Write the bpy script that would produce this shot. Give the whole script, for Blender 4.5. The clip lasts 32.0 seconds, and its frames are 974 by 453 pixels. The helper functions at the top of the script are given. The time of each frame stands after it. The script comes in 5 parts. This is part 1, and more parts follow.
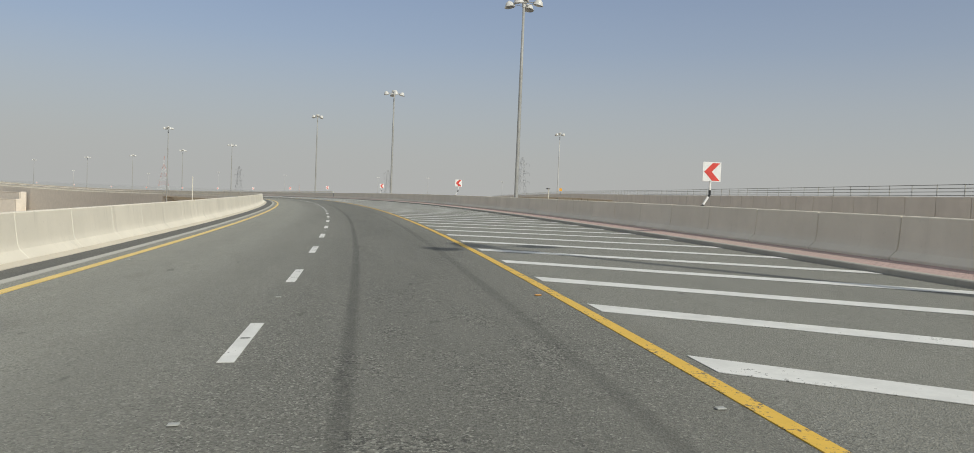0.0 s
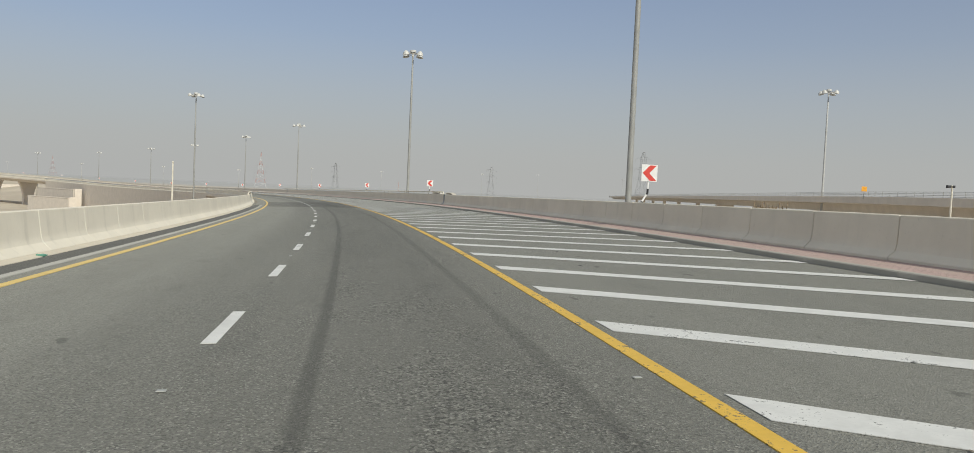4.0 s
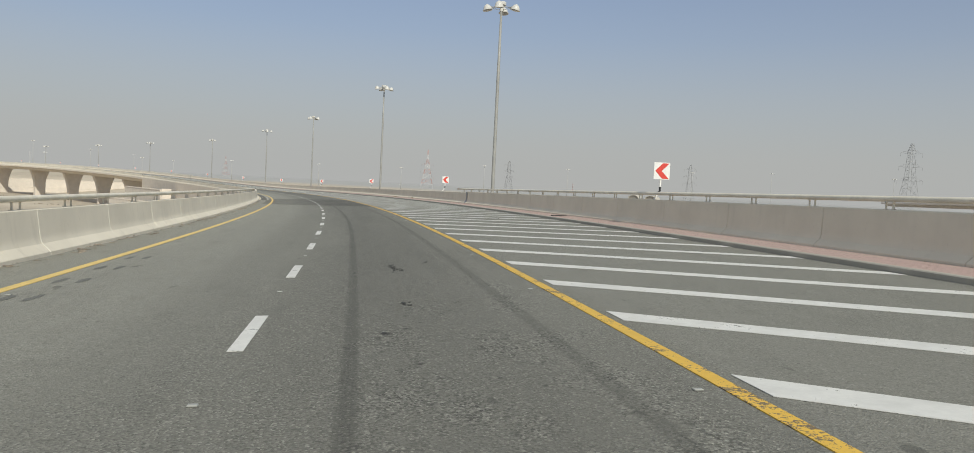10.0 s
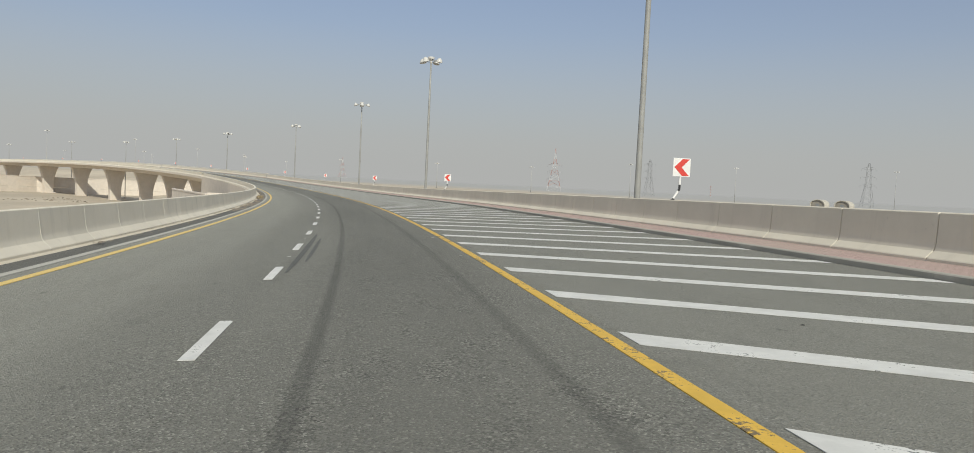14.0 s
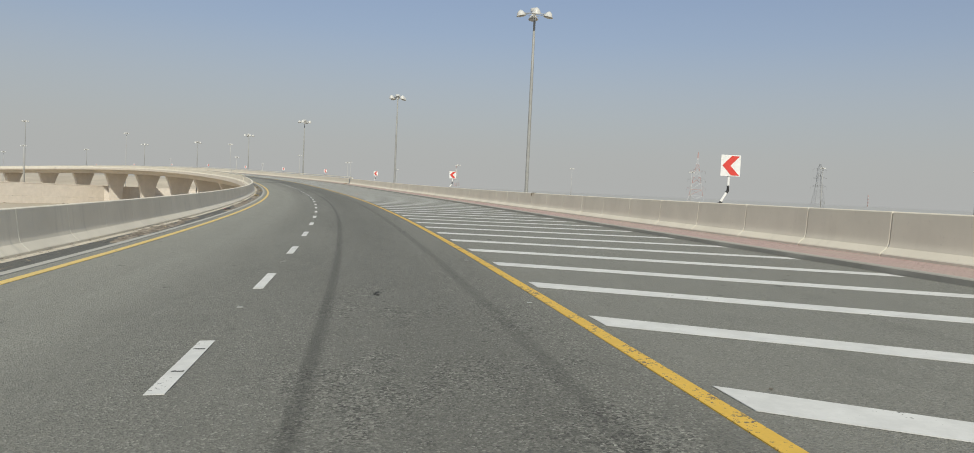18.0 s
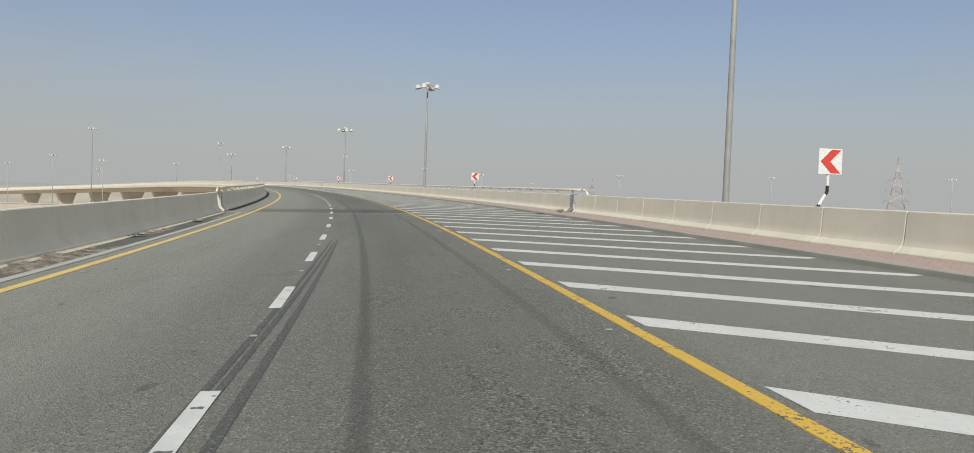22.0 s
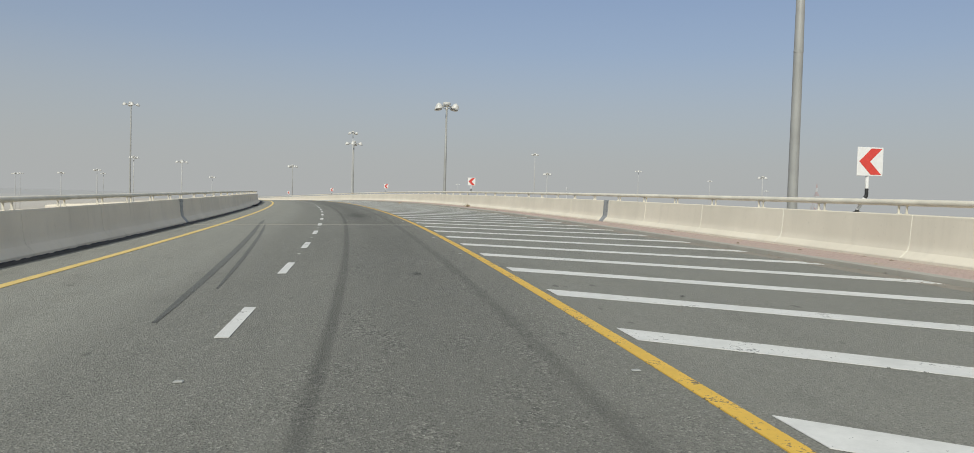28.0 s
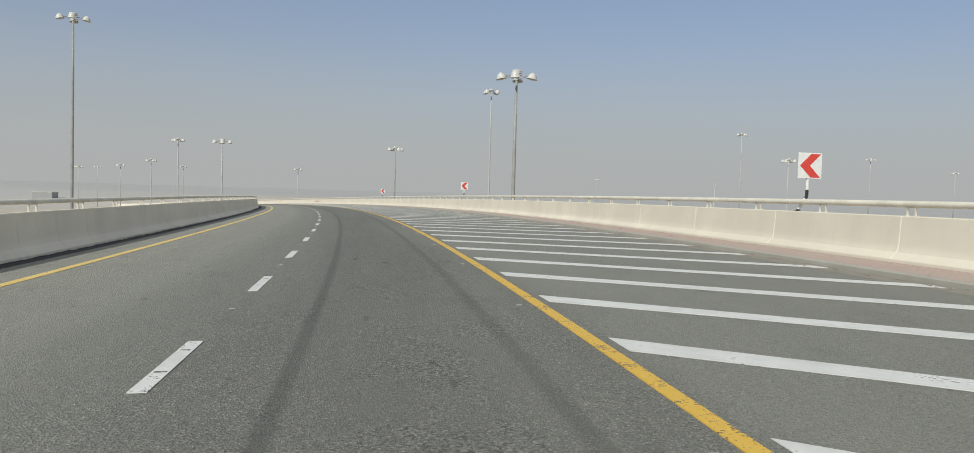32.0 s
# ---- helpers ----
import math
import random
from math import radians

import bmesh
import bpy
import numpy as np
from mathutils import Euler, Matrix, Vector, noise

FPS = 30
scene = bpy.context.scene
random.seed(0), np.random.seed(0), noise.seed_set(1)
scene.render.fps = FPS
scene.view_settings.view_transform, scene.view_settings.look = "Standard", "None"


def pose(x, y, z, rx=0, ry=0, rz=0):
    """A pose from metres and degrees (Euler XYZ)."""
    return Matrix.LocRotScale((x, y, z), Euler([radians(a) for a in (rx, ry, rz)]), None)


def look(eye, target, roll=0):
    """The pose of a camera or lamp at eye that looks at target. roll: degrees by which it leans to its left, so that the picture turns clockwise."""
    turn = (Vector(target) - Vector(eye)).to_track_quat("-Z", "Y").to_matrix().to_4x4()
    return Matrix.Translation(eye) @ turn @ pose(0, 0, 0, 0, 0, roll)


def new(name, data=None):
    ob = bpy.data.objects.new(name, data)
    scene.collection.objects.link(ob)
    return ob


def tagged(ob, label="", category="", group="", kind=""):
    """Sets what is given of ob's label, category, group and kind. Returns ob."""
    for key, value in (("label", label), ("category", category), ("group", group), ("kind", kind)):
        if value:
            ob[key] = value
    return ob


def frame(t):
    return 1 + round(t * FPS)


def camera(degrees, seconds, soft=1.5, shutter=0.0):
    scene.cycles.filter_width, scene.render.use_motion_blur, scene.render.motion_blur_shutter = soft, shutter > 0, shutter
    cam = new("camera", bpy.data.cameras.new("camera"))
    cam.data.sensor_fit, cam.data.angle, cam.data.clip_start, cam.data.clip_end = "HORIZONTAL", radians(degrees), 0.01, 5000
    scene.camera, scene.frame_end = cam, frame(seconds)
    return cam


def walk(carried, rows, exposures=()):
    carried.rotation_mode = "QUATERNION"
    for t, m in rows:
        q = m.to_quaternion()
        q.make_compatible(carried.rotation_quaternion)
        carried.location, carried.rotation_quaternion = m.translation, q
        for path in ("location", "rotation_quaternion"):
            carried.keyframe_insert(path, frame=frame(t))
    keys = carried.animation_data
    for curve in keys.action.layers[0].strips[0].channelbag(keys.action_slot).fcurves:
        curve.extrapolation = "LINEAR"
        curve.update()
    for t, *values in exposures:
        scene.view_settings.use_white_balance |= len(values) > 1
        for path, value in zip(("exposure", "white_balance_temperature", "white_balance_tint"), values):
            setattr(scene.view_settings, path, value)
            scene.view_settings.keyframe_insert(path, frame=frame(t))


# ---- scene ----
# ---------------------------------------------------------------- the camera and its walk
ROWS = [
    (0, 1.23, -0.00, 1.587, 87.94, -2.30, -8.15),
    (0.5, 1.12, 11.66, 1.660, 87.89, -2.35, -7.18),
    (1, 0.73, 23.35, 1.719, 87.86, -2.39, -6.35),
    (1.5, 0.23, 35.13, 1.769, 87.84, -2.61, -5.51),
    (2, -0.46, 46.97, 1.810, 87.80, -2.66, -4.61),
    (2.5, -1.27, 58.90, 1.843, 87.75, -2.65, -3.80),
    (3, -2.34, 70.91, 1.865, 87.64, -2.54, -2.92),
    (3.5, -3.54, 82.95, 1.875, 87.64, -2.52, -2.01),
    (4, -4.96, 95.03, 1.872, 87.51, -2.54, -0.95),
    (4.5, -6.62, 107.10, 1.853, 87.39, -2.39, 0.06),
    (5, -8.53, 119.17, 1.817, 87.35, -2.41, 1.15),
    (5.5, -10.68, 131.27, 1.762, 87.31, -2.42, 2.23),
    (6, -13.09, 143.40, 1.688, 87.28, -2.43, 3.31),
    (6.5, -15.77, 155.58, 1.606, 87.24, -2.45, 4.38),
    (7, -18.73, 167.84, 1.517, 87.24, -2.59, 5.55),
    (7.5, -21.98, 180.17, 1.421, 87.14, -2.65, 6.79),
    (8, -25.49, 192.49, 1.319, 87.12, -2.70, 7.73),
    (8.5, -29.11, 204.74, 1.215, 87.10, -2.81, 8.64),
    (9, -32.99, 216.88, 1.106, 87.10, -2.90, 9.56),
    (9.5, -36.95, 229.03, 1.000, 87.08, -2.84, 10.34),
    (10, -41.17, 241.08, 0.895, 87.08, -2.82, 11.12),
    (10.5, -45.48, 253.07, 0.798, 87.08, -2.71, 12.04),
    (11, -49.99, 265.01, 0.700, 87.03, -2.64, 12.95),
    (11.5, -54.76, 276.92, 0.595, 87.00, -2.86, 14.09),
    (12, -59.80, 288.76, 0.481, 86.99, -3.07, 15.28),
    (12.5, -65.08, 300.47, 0.360, 87.04, -2.95, 16.31),
    (13, -70.58, 312.07, 0.233, 87.01, -2.78, 17.45),
    (13.5, -76.27, 323.61, 0.102, 86.94, -2.80, 18.55),
    (14, -82.20, 335.00, -0.035, 86.84, -2.81, 19.65),
    (14.5, -88.29, 346.27, -0.171, 86.96, -2.84, 20.71),
    (15, -94.59, 357.39, -0.307, 86.98, -2.86, 21.77),
    (15.5, -101.13, 368.38, -0.445, 86.99, -2.87, 22.82),
    (16, -107.91, 379.26, -0.582, 87.01, -2.87, 23.88),
    (16.5, -114.96, 390.06, -0.721, 87.02, -2.88, 24.93),
    (17, -122.20, 400.87, -0.853, 86.99, -2.86, 25.86),
    (17.5, -129.64, 411.63, -0.964, 87.01, -2.86, 26.95),
    (18, -137.29, 422.32, -1.051, 87.16, -2.66, 27.74),
    (18.5, -145.14, 432.95, -1.113, 87.20, -2.58, 28.81),
    (19, -153.18, 443.40, -1.147, 87.31, -2.43, 29.94),
    (19.5, -161.33, 453.60, -1.153, 87.44, -2.14, 31.15),
    (20, -169.70, 463.49, -1.135, 87.54, -2.18, 32.43),
    (20.5, -178.25, 473.12, -1.094, 87.66, -2.33, 33.64),
    (21, -187.04, 482.58, -1.032, 87.75, -2.20, 34.81),
    (21.5, -196.08, 491.95, -0.945, 87.83, -2.12, 35.86),
    (22, -205.27, 501.16, -0.830, 87.89, -2.03, 36.83),
    (22.5, -214.41, 510.24, -0.685, 88.02, -2.02, 37.62),
    (23, -223.73, 519.07, -0.514, 88.05, -2.05, 38.53),
    (23.5, -233.11, 527.83, -0.332, 88.15, -1.89, 39.51),
    (24, -242.61, 536.31, -0.157, 88.04, -1.73, 40.47),
    (24.5, -252.08, 544.51, 0.009, 88.08, -1.65, 41.48),
    (25, -261.68, 552.48, 0.169, 88.13, -1.56, 42.47),
    (25.5, -271.50, 560.34, 0.329, 88.11, -1.56, 43.61),
    (26, -281.54, 568.04, 0.486, 88.10, -1.56, 44.75),
    (26.5, -291.76, 575.55, 0.643, 88.08, -1.57, 45.88),
    (27, -302.12, 582.85, 0.804, 88.06, -1.57, 47.02),
    (27.5, -312.61, 589.92, 0.970, 88.05, -1.57, 48.14),
    (28, -323.14, 596.75, 1.138, 88.12, -1.70, 49.04),
    (28.5, -333.67, 603.40, 1.297, 88.03, -1.64, 50.00),
    (29, -344.25, 609.81, 1.443, 88.03, -1.59, 50.95),
    (29.5, -354.85, 616.05, 1.578, 87.90, -1.64, 51.89),
    (30, -365.54, 622.05, 1.696, 87.89, -1.58, 52.86),
    (30.5, -376.29, 627.89, 1.795, 87.71, -1.63, 53.86),
    (31, -387.17, 633.48, 1.875, 87.64, -1.57, 55.02),
    (31.5, -398.17, 638.85, 1.930, 87.62, -1.56, 56.19),
    (32, -409.25, 644.02, 1.957, 87.56, -1.73, 57.53),
]
cam = camera(64.36, 32.0, soft=0.85)
walk(cam, [(r[0], pose(*r[1:])) for r in ROWS], exposures=[(0, 0.57, 6700, 4), (14, 0.57, 6700, 4), (24, 0.55, 6570, 3.7), (32, 0.54, 6530, 3.7)])

# ---------------------------------------------------------------- sky, sun, exposure
SUN_TO = Vector((0.53, -0.848, math.tan(radians(37.5)))).normalized()
world = bpy.data.worlds.new("desert_sky")
scene.world = world
world.use_nodes = True
wn, wl = world.node_tree.nodes, world.node_tree.links
wn.clear()
sky = wn.new("ShaderNodeTexSky")
sky.sky_type = 'NISHITA'
sky.sun_disc = False
sky.sun_elevation = radians(37.5)
sky.sun_rotation = math.atan2(SUN_TO.x, SUN_TO.y)
sky.altitude = 50
sky.air_density = 1.0
sky.dust_density = 1.6
sky.ozone_density = 1.0
bg = wn.new("ShaderNodeBackground")
bg.inputs["Strength"].default_value = 0.10
wout = wn.new("ShaderNodeOutputWorld")
# dust haze towards the horizon; raised again overhead, out of view, to fill shade
wtc = wn.new("ShaderNodeTexCoord")
wsep = wn.new("ShaderNodeSeparateXYZ")
wl.new(wtc.outputs["Generated"], wsep.inputs[0])
wrmp = wn.new("ShaderNodeValToRGB")
wel = wrmp.color_ramp.elements
wel[0].position, wel[0].color = 0.0, (0.98, 0.98, 0.98, 1)
wel[1].position, wel[1].color = 1.0, (1.0, 1.0, 1.0, 1)
for pos, val in ((0.05, 0.93), (0.12, 0.74), (0.19, 0.50), (0.27, 0.36), (0.45, 0.82)):
    wel.new(pos).color = (val, val, val, 1)
wl.new(wsep.outputs[2], wrmp.inputs[0])
wmix = wn.new("ShaderNodeMix")
wmix.data_type = 'RGBA'
wl.new(wrmp.outputs[0], wmix.inputs[0])
wtint = wn.new("ShaderNodeMix")
wtint.data_type = 'RGBA'
wtint.blend_type = 'MULTIPLY'
wtint.inputs[0].default_value = 1.0
wtint.inputs[7].default_value = (0.455, 0.56, 0.75, 1)
wl.new(sky.outputs[0], wtint.inputs[6])
wl.new(wtint.outputs[2], wmix.inputs[6])
wzen = wn.new("ShaderNodeMapRange")
wzen.inputs["From Min"].default_value, wzen.inputs["From Max"].default_value = 0.30, 0.60
wl.new(wsep.outputs[2], wzen.inputs["Value"])
whaze = wn.new("ShaderNodeMix")
whaze.data_type = 'RGBA'
whaze.inputs[6].default_value = (2.98, 2.96, 3.05, 1)
whaze.inputs[7].default_value = (2.84, 2.98, 3.36, 1)
wl.new(wzen.outputs["Result"], whaze.inputs[0])
wl.new(whaze.outputs[2], wmix.inputs[7])
wl.new(wmix.outputs[2], bg.inputs["Color"])
wl.new(bg.outputs[0], wout.inputs["Surface"])
sun = new("sun", bpy.data.lights.new("sun", 'SUN'))
sun.data.energy = 2.25
sun.data.angle = radians(0.6)
sun.data.color = (1.0, 0.958, 0.89)
sun.matrix_world = look(SUN_TO * 300, (0, 0, 0))

# ---------------------------------------------------------------- the ramp's line: stations every 40 m from -60 m
KAP = [1.439, 1.429, 1.419, 1.413, 1.439, 1.423, 1.365, 1.344, 1.385, 1.415, 1.439, 1.439, 1.42, 1.399, 1.403,
       1.421, 1.449, 1.447, 1.414, 1.425, 1.469, 1.494, 1.487, 1.472, 1.46, 1.45, 1.44, 1.432, 1.424, 1.417]
GRADE = [1.223, 0.873, 0.491, 0.205, -0.169, -0.638, -0.735, -0.851, -0.78, -0.943, -1.073, -1.081, -1.011, -0.454, 0.216,
         0.784, 1.442, 1.301, 1.222, 1.368, 1.077, 0.578, -0.183, -0.943, -1.538, -1.907, -2.222, -2.62, -3.029, -3.405]
BANK = [2.43, 2.99, 3.73, 3.74, 4.14, 3.05, 1.89, 2.0, 2.11, 2.68, 2.94]
DS = 2.0
ST = np.arange(-60, 1301, DS)
KN = -60 + 40.0 * np.arange(30)
BN = -60 + 116.0 * np.arange(11)
kk = np.interp(ST, KN, KAP) / 1000
gg = np.interp(ST, KN, GRADE) / 100
PSI = np.concatenate([[0], np.cumsum(.5 * (kk[1:] + kk[:-1])) * DS])
I0 = int(np.argmin(abs(ST)))
PSI -= PSI[I0]
pm = .5 * (PSI[1:] + PSI[:-1])
AX = np.concatenate([[0], np.cumsum(-np.sin(pm)) * DS])
AY = np.concatenate([[0], np.cumsum(np.cos(pm)) * DS])
AZ = np.concatenate([[0], np.cumsum(.5 * (gg[1:] + gg[:-1])) * DS])
AX -= AX[I0]
AY -= AY[I0]
AZ -= AZ[I0]


def at(s, d=0.0, h=0.0):
    """World point at station s, d metres right of the lane line, h above the banked surface."""
    ps, e = np.interp(s, ST, PSI), np.interp(s, BN, BANK) / 100
    return Vector((np.interp(s, ST, AX) + d * math.cos(ps), np.interp(s, ST, AY) + d * math.sin(ps),
                   np.interp(s, ST, AZ) + e * d + h))


def seat(s, d=0.0, h=0.0, upright=False):
    """Matrix at that point: x to the right along the banked surface, y ahead, z up."""
    o = at(s, d, h)
    fwd = (at(s + 1, d, h) - at(s - 1, d, h)).normalized()
    if upright:
        fwd.z = 0
        fwd.normalize()
        right = Vector((fwd.y, -fwd.x, 0))
    else:
        right = (at(s, d + 1, h) - at(s, d - 1, h)).normalized()
    up = right.cross(fwd).normalized()
    right = fwd.cross(up).normalized()
    m = Matrix.Identity(4)
    m.col[0][:3], m.col[1][:3], m.col[2][:3], m.col[3][:3] = right, fwd, up, o
    return m


# ---------------------------------------------------------------- materials
def mat(name, colour, rough=0.8, metal=0.0):
    m = bpy.data.materials.new(name)
    m.use_nodes = True
    b = m.node_tree.nodes["Principled BSDF"]
    b.inputs["Base Color"].default_value = (*colour, 1)
    b.inputs["Roughness"].default_value = rough
    b.inputs["Metallic"].default_value = metal
    return m


def nd(m, kind, **inputs):
    n = m.node_tree.nodes.new(kind)
    for k, v in inputs.items():
        n.inputs[k.replace("_", " ")].default_value = v
    return n


def ln(m, a, b):
    m.node_tree.links.new(a, b)


def mth(m, op, a, b=None, c=None):
    n = m.node_tree.nodes.new("ShaderNodeMath")
    n.operation = op
    for i, v in enumerate((a, b, c)):
        if v is None:
            continue
        if isinstance(v, (int, float)):
            n.inputs[i].default_value = v
        else:
            ln(m, v, n.inputs[i])
    return n.outputs[0]


def mix(m, fac, a, b, how='MIX'):
    n = m.node_tree.nodes.new("ShaderNodeMix")
    n.data_type = 'RGBA'
    n.blend_type = how
    for sock, v in ((n.inputs[0], fac), (n.inputs[6], a), (n.inputs[7], b)):
        if isinstance(v, (int, float)):
            sock.default_value = v
        elif isinstance(v, tuple):
            sock.default_value = (*v, 1)
        else:
            ln(m, v, sock)
    return n.outputs[2]


def noise_at(m, vec, scale, detail=4.0, rough=0.6):
    n = nd(m, "ShaderNodeTexNoise", Scale=scale, Detail=detail, Roughness=rough)
    ln(m, vec, n.inputs["Vector"])
    return n.outputs[0]


def ramp(m, v, lo, hi):
    n = nd(m, "ShaderNodeMapRange", From_Min=lo, From_Max=hi)
    n.interpolation_type = 'SMOOTHSTEP'
    ln(m, v, n.inputs["Value"])
    return n.outputs[0]


def coords(m, kind="Object"):
    return nd(m, "ShaderNodeTexCoord").outputs[kind]


def stretch(m, vec, x, y, z):
    n = nd(m, "ShaderNodeMapping")
    n.inputs["Scale"].default_value = (x, y, z)
    ln(m, vec, n.inputs["Vector"])
    return n.outputs[0]


def bump(m, v, strength, dist):
    n = nd(m, "ShaderNodeBump", Strength=strength, Distance=dist)
    ln(m, v, n.inputs["Height"])
    ln(m, n.outputs[0], m.node_tree.nodes["Principled BSDF"].inputs["Normal"])


def base(m, sock):
    ln(m, sock, m.node_tree.nodes["Principled BSDF"].inputs["Base Color"])


# oil and dirt soaked into the lanes: station, offset, half length, half width, depth
STAINS = ((751, 1.9, 4.2, .62, .62), (242, -3.2, 11, .30, .18), (620, 2.1, 5, .7, .16), (530, 2.0, 22, .35, .22), (770, 2.0, 30, .40, .22), (640, 2.0, 25, .35, .18))


def asphalt(name, dark, light, bands):
    """Worn asphalt. UV: u along the road, v across, in metres."""
    m = mat(name, dark, 0.85)
    uv = coords(m, "UV")
    sep = nd(m, "ShaderNodeSeparateXYZ")
    ln(m, uv, sep.inputs[0])
    grain = noise_at(m, uv, 46, 4, 0.8)
    stone = nd(m, "ShaderNodeTexVoronoi", Scale=62.0)
    ln(m, uv, stone.inputs["Vector"])
    large = noise_at(m, stretch(m, uv, 0.05, 0.45, 1), 1.0, 5, 0.6)
    mid = noise_at(m, stretch(m, uv, 0.6, 1.4, 1), 1.0, 5, 0.65)
    fret = noise_at(m, stretch(m, uv, 0.35, 2.0, 1), 1.0, 6, 0.7)
    col = mix(m, ramp(m, grain, 0.3, 0.75), dark, light)
    film = mth(m, 'ADD', 0.35, mth(m, 'MULTIPLY', fret, 0.5))
    col = mix(m, mth(m, 'MULTIPLY', ramp(m, sep.outputs[1], 3.7, 4.6), film), col, tuple(c * 1.28 for c in light))
    col = mix(m, mth(m, 'MULTIPLY', mth(m, 'SUBTRACT', 1.0, ramp(m, sep.outputs[1], -3.0, 0.9)), film), col, tuple(c * 1.82 for c in light))
    chips = nd(m, "ShaderNodeSeparateColor")
    ln(m, stone.outputs["Color"], chips.inputs[0])
    worn = ramp(m, fret, 0.22, 0.55)
    tone = nd(m, "ShaderNodeCombineColor")
    shade = mth(m, 'ADD', 0.66, mth(m, 'MULTIPLY', chips.outputs[2], 0.68))
    for k in range(3):
        ln(m, shade, tone.inputs[k])
    calm = mth(m, 'SUBTRACT', 0.72, mth(m, 'MULTIPLY', ramp(m, sep.outputs[1], 3.7, 4.6), 0.45))
    calm = mth(m, 'ADD', calm, mth(m, 'MULTIPLY', ramp(m, sep.outputs[1], -1.6, 0.6), 0.28))
    worn = mth(m, 'MULTIPLY', worn, calm)
    col = mix(m, mth(m, 'MULTIPLY', calm, 0.8), col, tone.outputs[0], 'MULTIPLY')
    col = mix(m, mth(m, 'MULTIPLY', mth(m, 'MULTIPLY', ramp(m, chips.outputs[0], 0.84, 0.97), 0.6), worn), col, tuple(min(1, c * 2.3) for c in light))
    col = mix(m, mth(m, 'MULTIPLY', mth(m, 'MULTIPLY', ramp(m, chips.outputs[1], 0.80, 0.97), 0.7), worn), col, tuple(c * 0.35 for c in dark))
    col = mix(m, mth(m, 'MULTIPLY', ramp(m, large, 0.35, 0.7), 0.35), col, tuple(c * 1.3 for c in light))
    col = mix(m, mth(m, 'MULTIPLY', ramp(m, mid, 0.52, 0.78), 0.22), col, tuple(c * 0.6 for c in dark))
    for s0, d0, ls, ld, depth in STAINS:
        q1 = mth(m, 'DIVIDE', mth(m, 'SUBTRACT', sep.outputs[0], s0), ls)
        q2 = mth(m, 'DIVIDE', mth(m, 'SUBTRACT', sep.outputs[1], d0), ld)
        rr = mth(m, 'ADD', mth(m, 'MULTIPLY', q1, q1), mth(m, 'MULTIPLY', q2, q2))
        g = mth(m, 'MULTIPLY', mth(m, 'POWER', 2.718, mth(m, 'MULTIPLY', rr, -1.0)), mth(m, 'MULTIPLY', depth, mth(m, 'ADD', 0.5, mid)))
        col = mix(m, g, col, tuple(c * 0.35 for c in dark))
    wander = mth(m, 'MULTIPLY', mth(m, 'SUBTRACT', noise_at(m, stretch(m, uv, 0.02, 0.0, 1), 1.0, 2, 0.5), 0.5), 0.35)
    ridges = noise_at(m, stretch(m, uv, 0.08, 30, 1), 1.0, 4, 0.7)
    for centre, half, depth in bands:
        off = mth(m, 'DIVIDE', mth(m, 'SUBTRACT', mth(m, 'SUBTRACT', sep.outputs[1], wander), centre), half)
        sq = mth(m, 'MULTIPLY', off, off)
        g = mth(m, 'POWER', 2.718, mth(m, 'MULTIPLY', mth(m, 'MULTIPLY', sq, sq), -1.0))
        g = mth(m, 'MULTIPLY', mth(m, 'MULTIPLY', g, depth), mth(m, 'ADD', 0.45, mth(m, 'MULTIPLY', ridges, 1.0)))
        col = mix(m, g, col, tuple(c * 0.42 for c in dark))
    # pitted, ravelled surface of the driven lane: coarse chippings in patches, small open pits
    lane = mth(m, 'MULTIPLY', ramp(m, sep.outputs[1], 0.4, 1.3), mth(m, 'SUBTRACT', 1.0, ramp(m, sep.outputs[1], 3.2, 4.0)))
    ravel = ramp(m, noise_at(m, stretch(m, uv, 0.5, 1.1, 1), 1.0, 5, 0.7), 0.42, 0.62)
    ravel = mth(m, 'MULTIPLY', ravel, mth(m, 'ADD', 0.25, mth(m, 'MULTIPLY', lane, 0.75)))
    chip = nd(m, "ShaderNodeTexVoronoi", Scale=44.0)
    ln(m, uv, chip.inputs["Vector"])
    chipc = nd(m, "ShaderNodeSeparateColor")
    ln(m, chip.outputs["Color"], chipc.inputs[0])
    tone2 = nd(m, "ShaderNodeCombineColor")
    lum = mth(m, 'ADD', 0.40, mth(m, 'MULTIPLY', chipc.outputs[0], 1.15))
    for k in range(3):
        ln(m, lum, tone2.inputs[k])
    col = mix(m, ravel, col, tone2.outputs[0], 'MULTIPLY')
    pit = nd(m, "ShaderNodeTexVoronoi", Scale=1.0)
    ln(m, stretch(m, uv, 4.5, 6.5, 1), pit.inputs["Vector"])
    pitc = nd(m, "ShaderNodeSeparateColor")
    ln(m, pit.outputs["Color"], pitc.inputs[0])
    hole = mth(m, 'MULTIPLY', mth(m, 'SUBTRACT', 1.0, ramp(m, mth(m, 'ADD', pit.outputs["Distance"], mth(m, 'MULTIPLY', grain, 0.35)), 0.26, 0.44)), ramp(m, pitc.outputs[1], 0.62, 0.72))
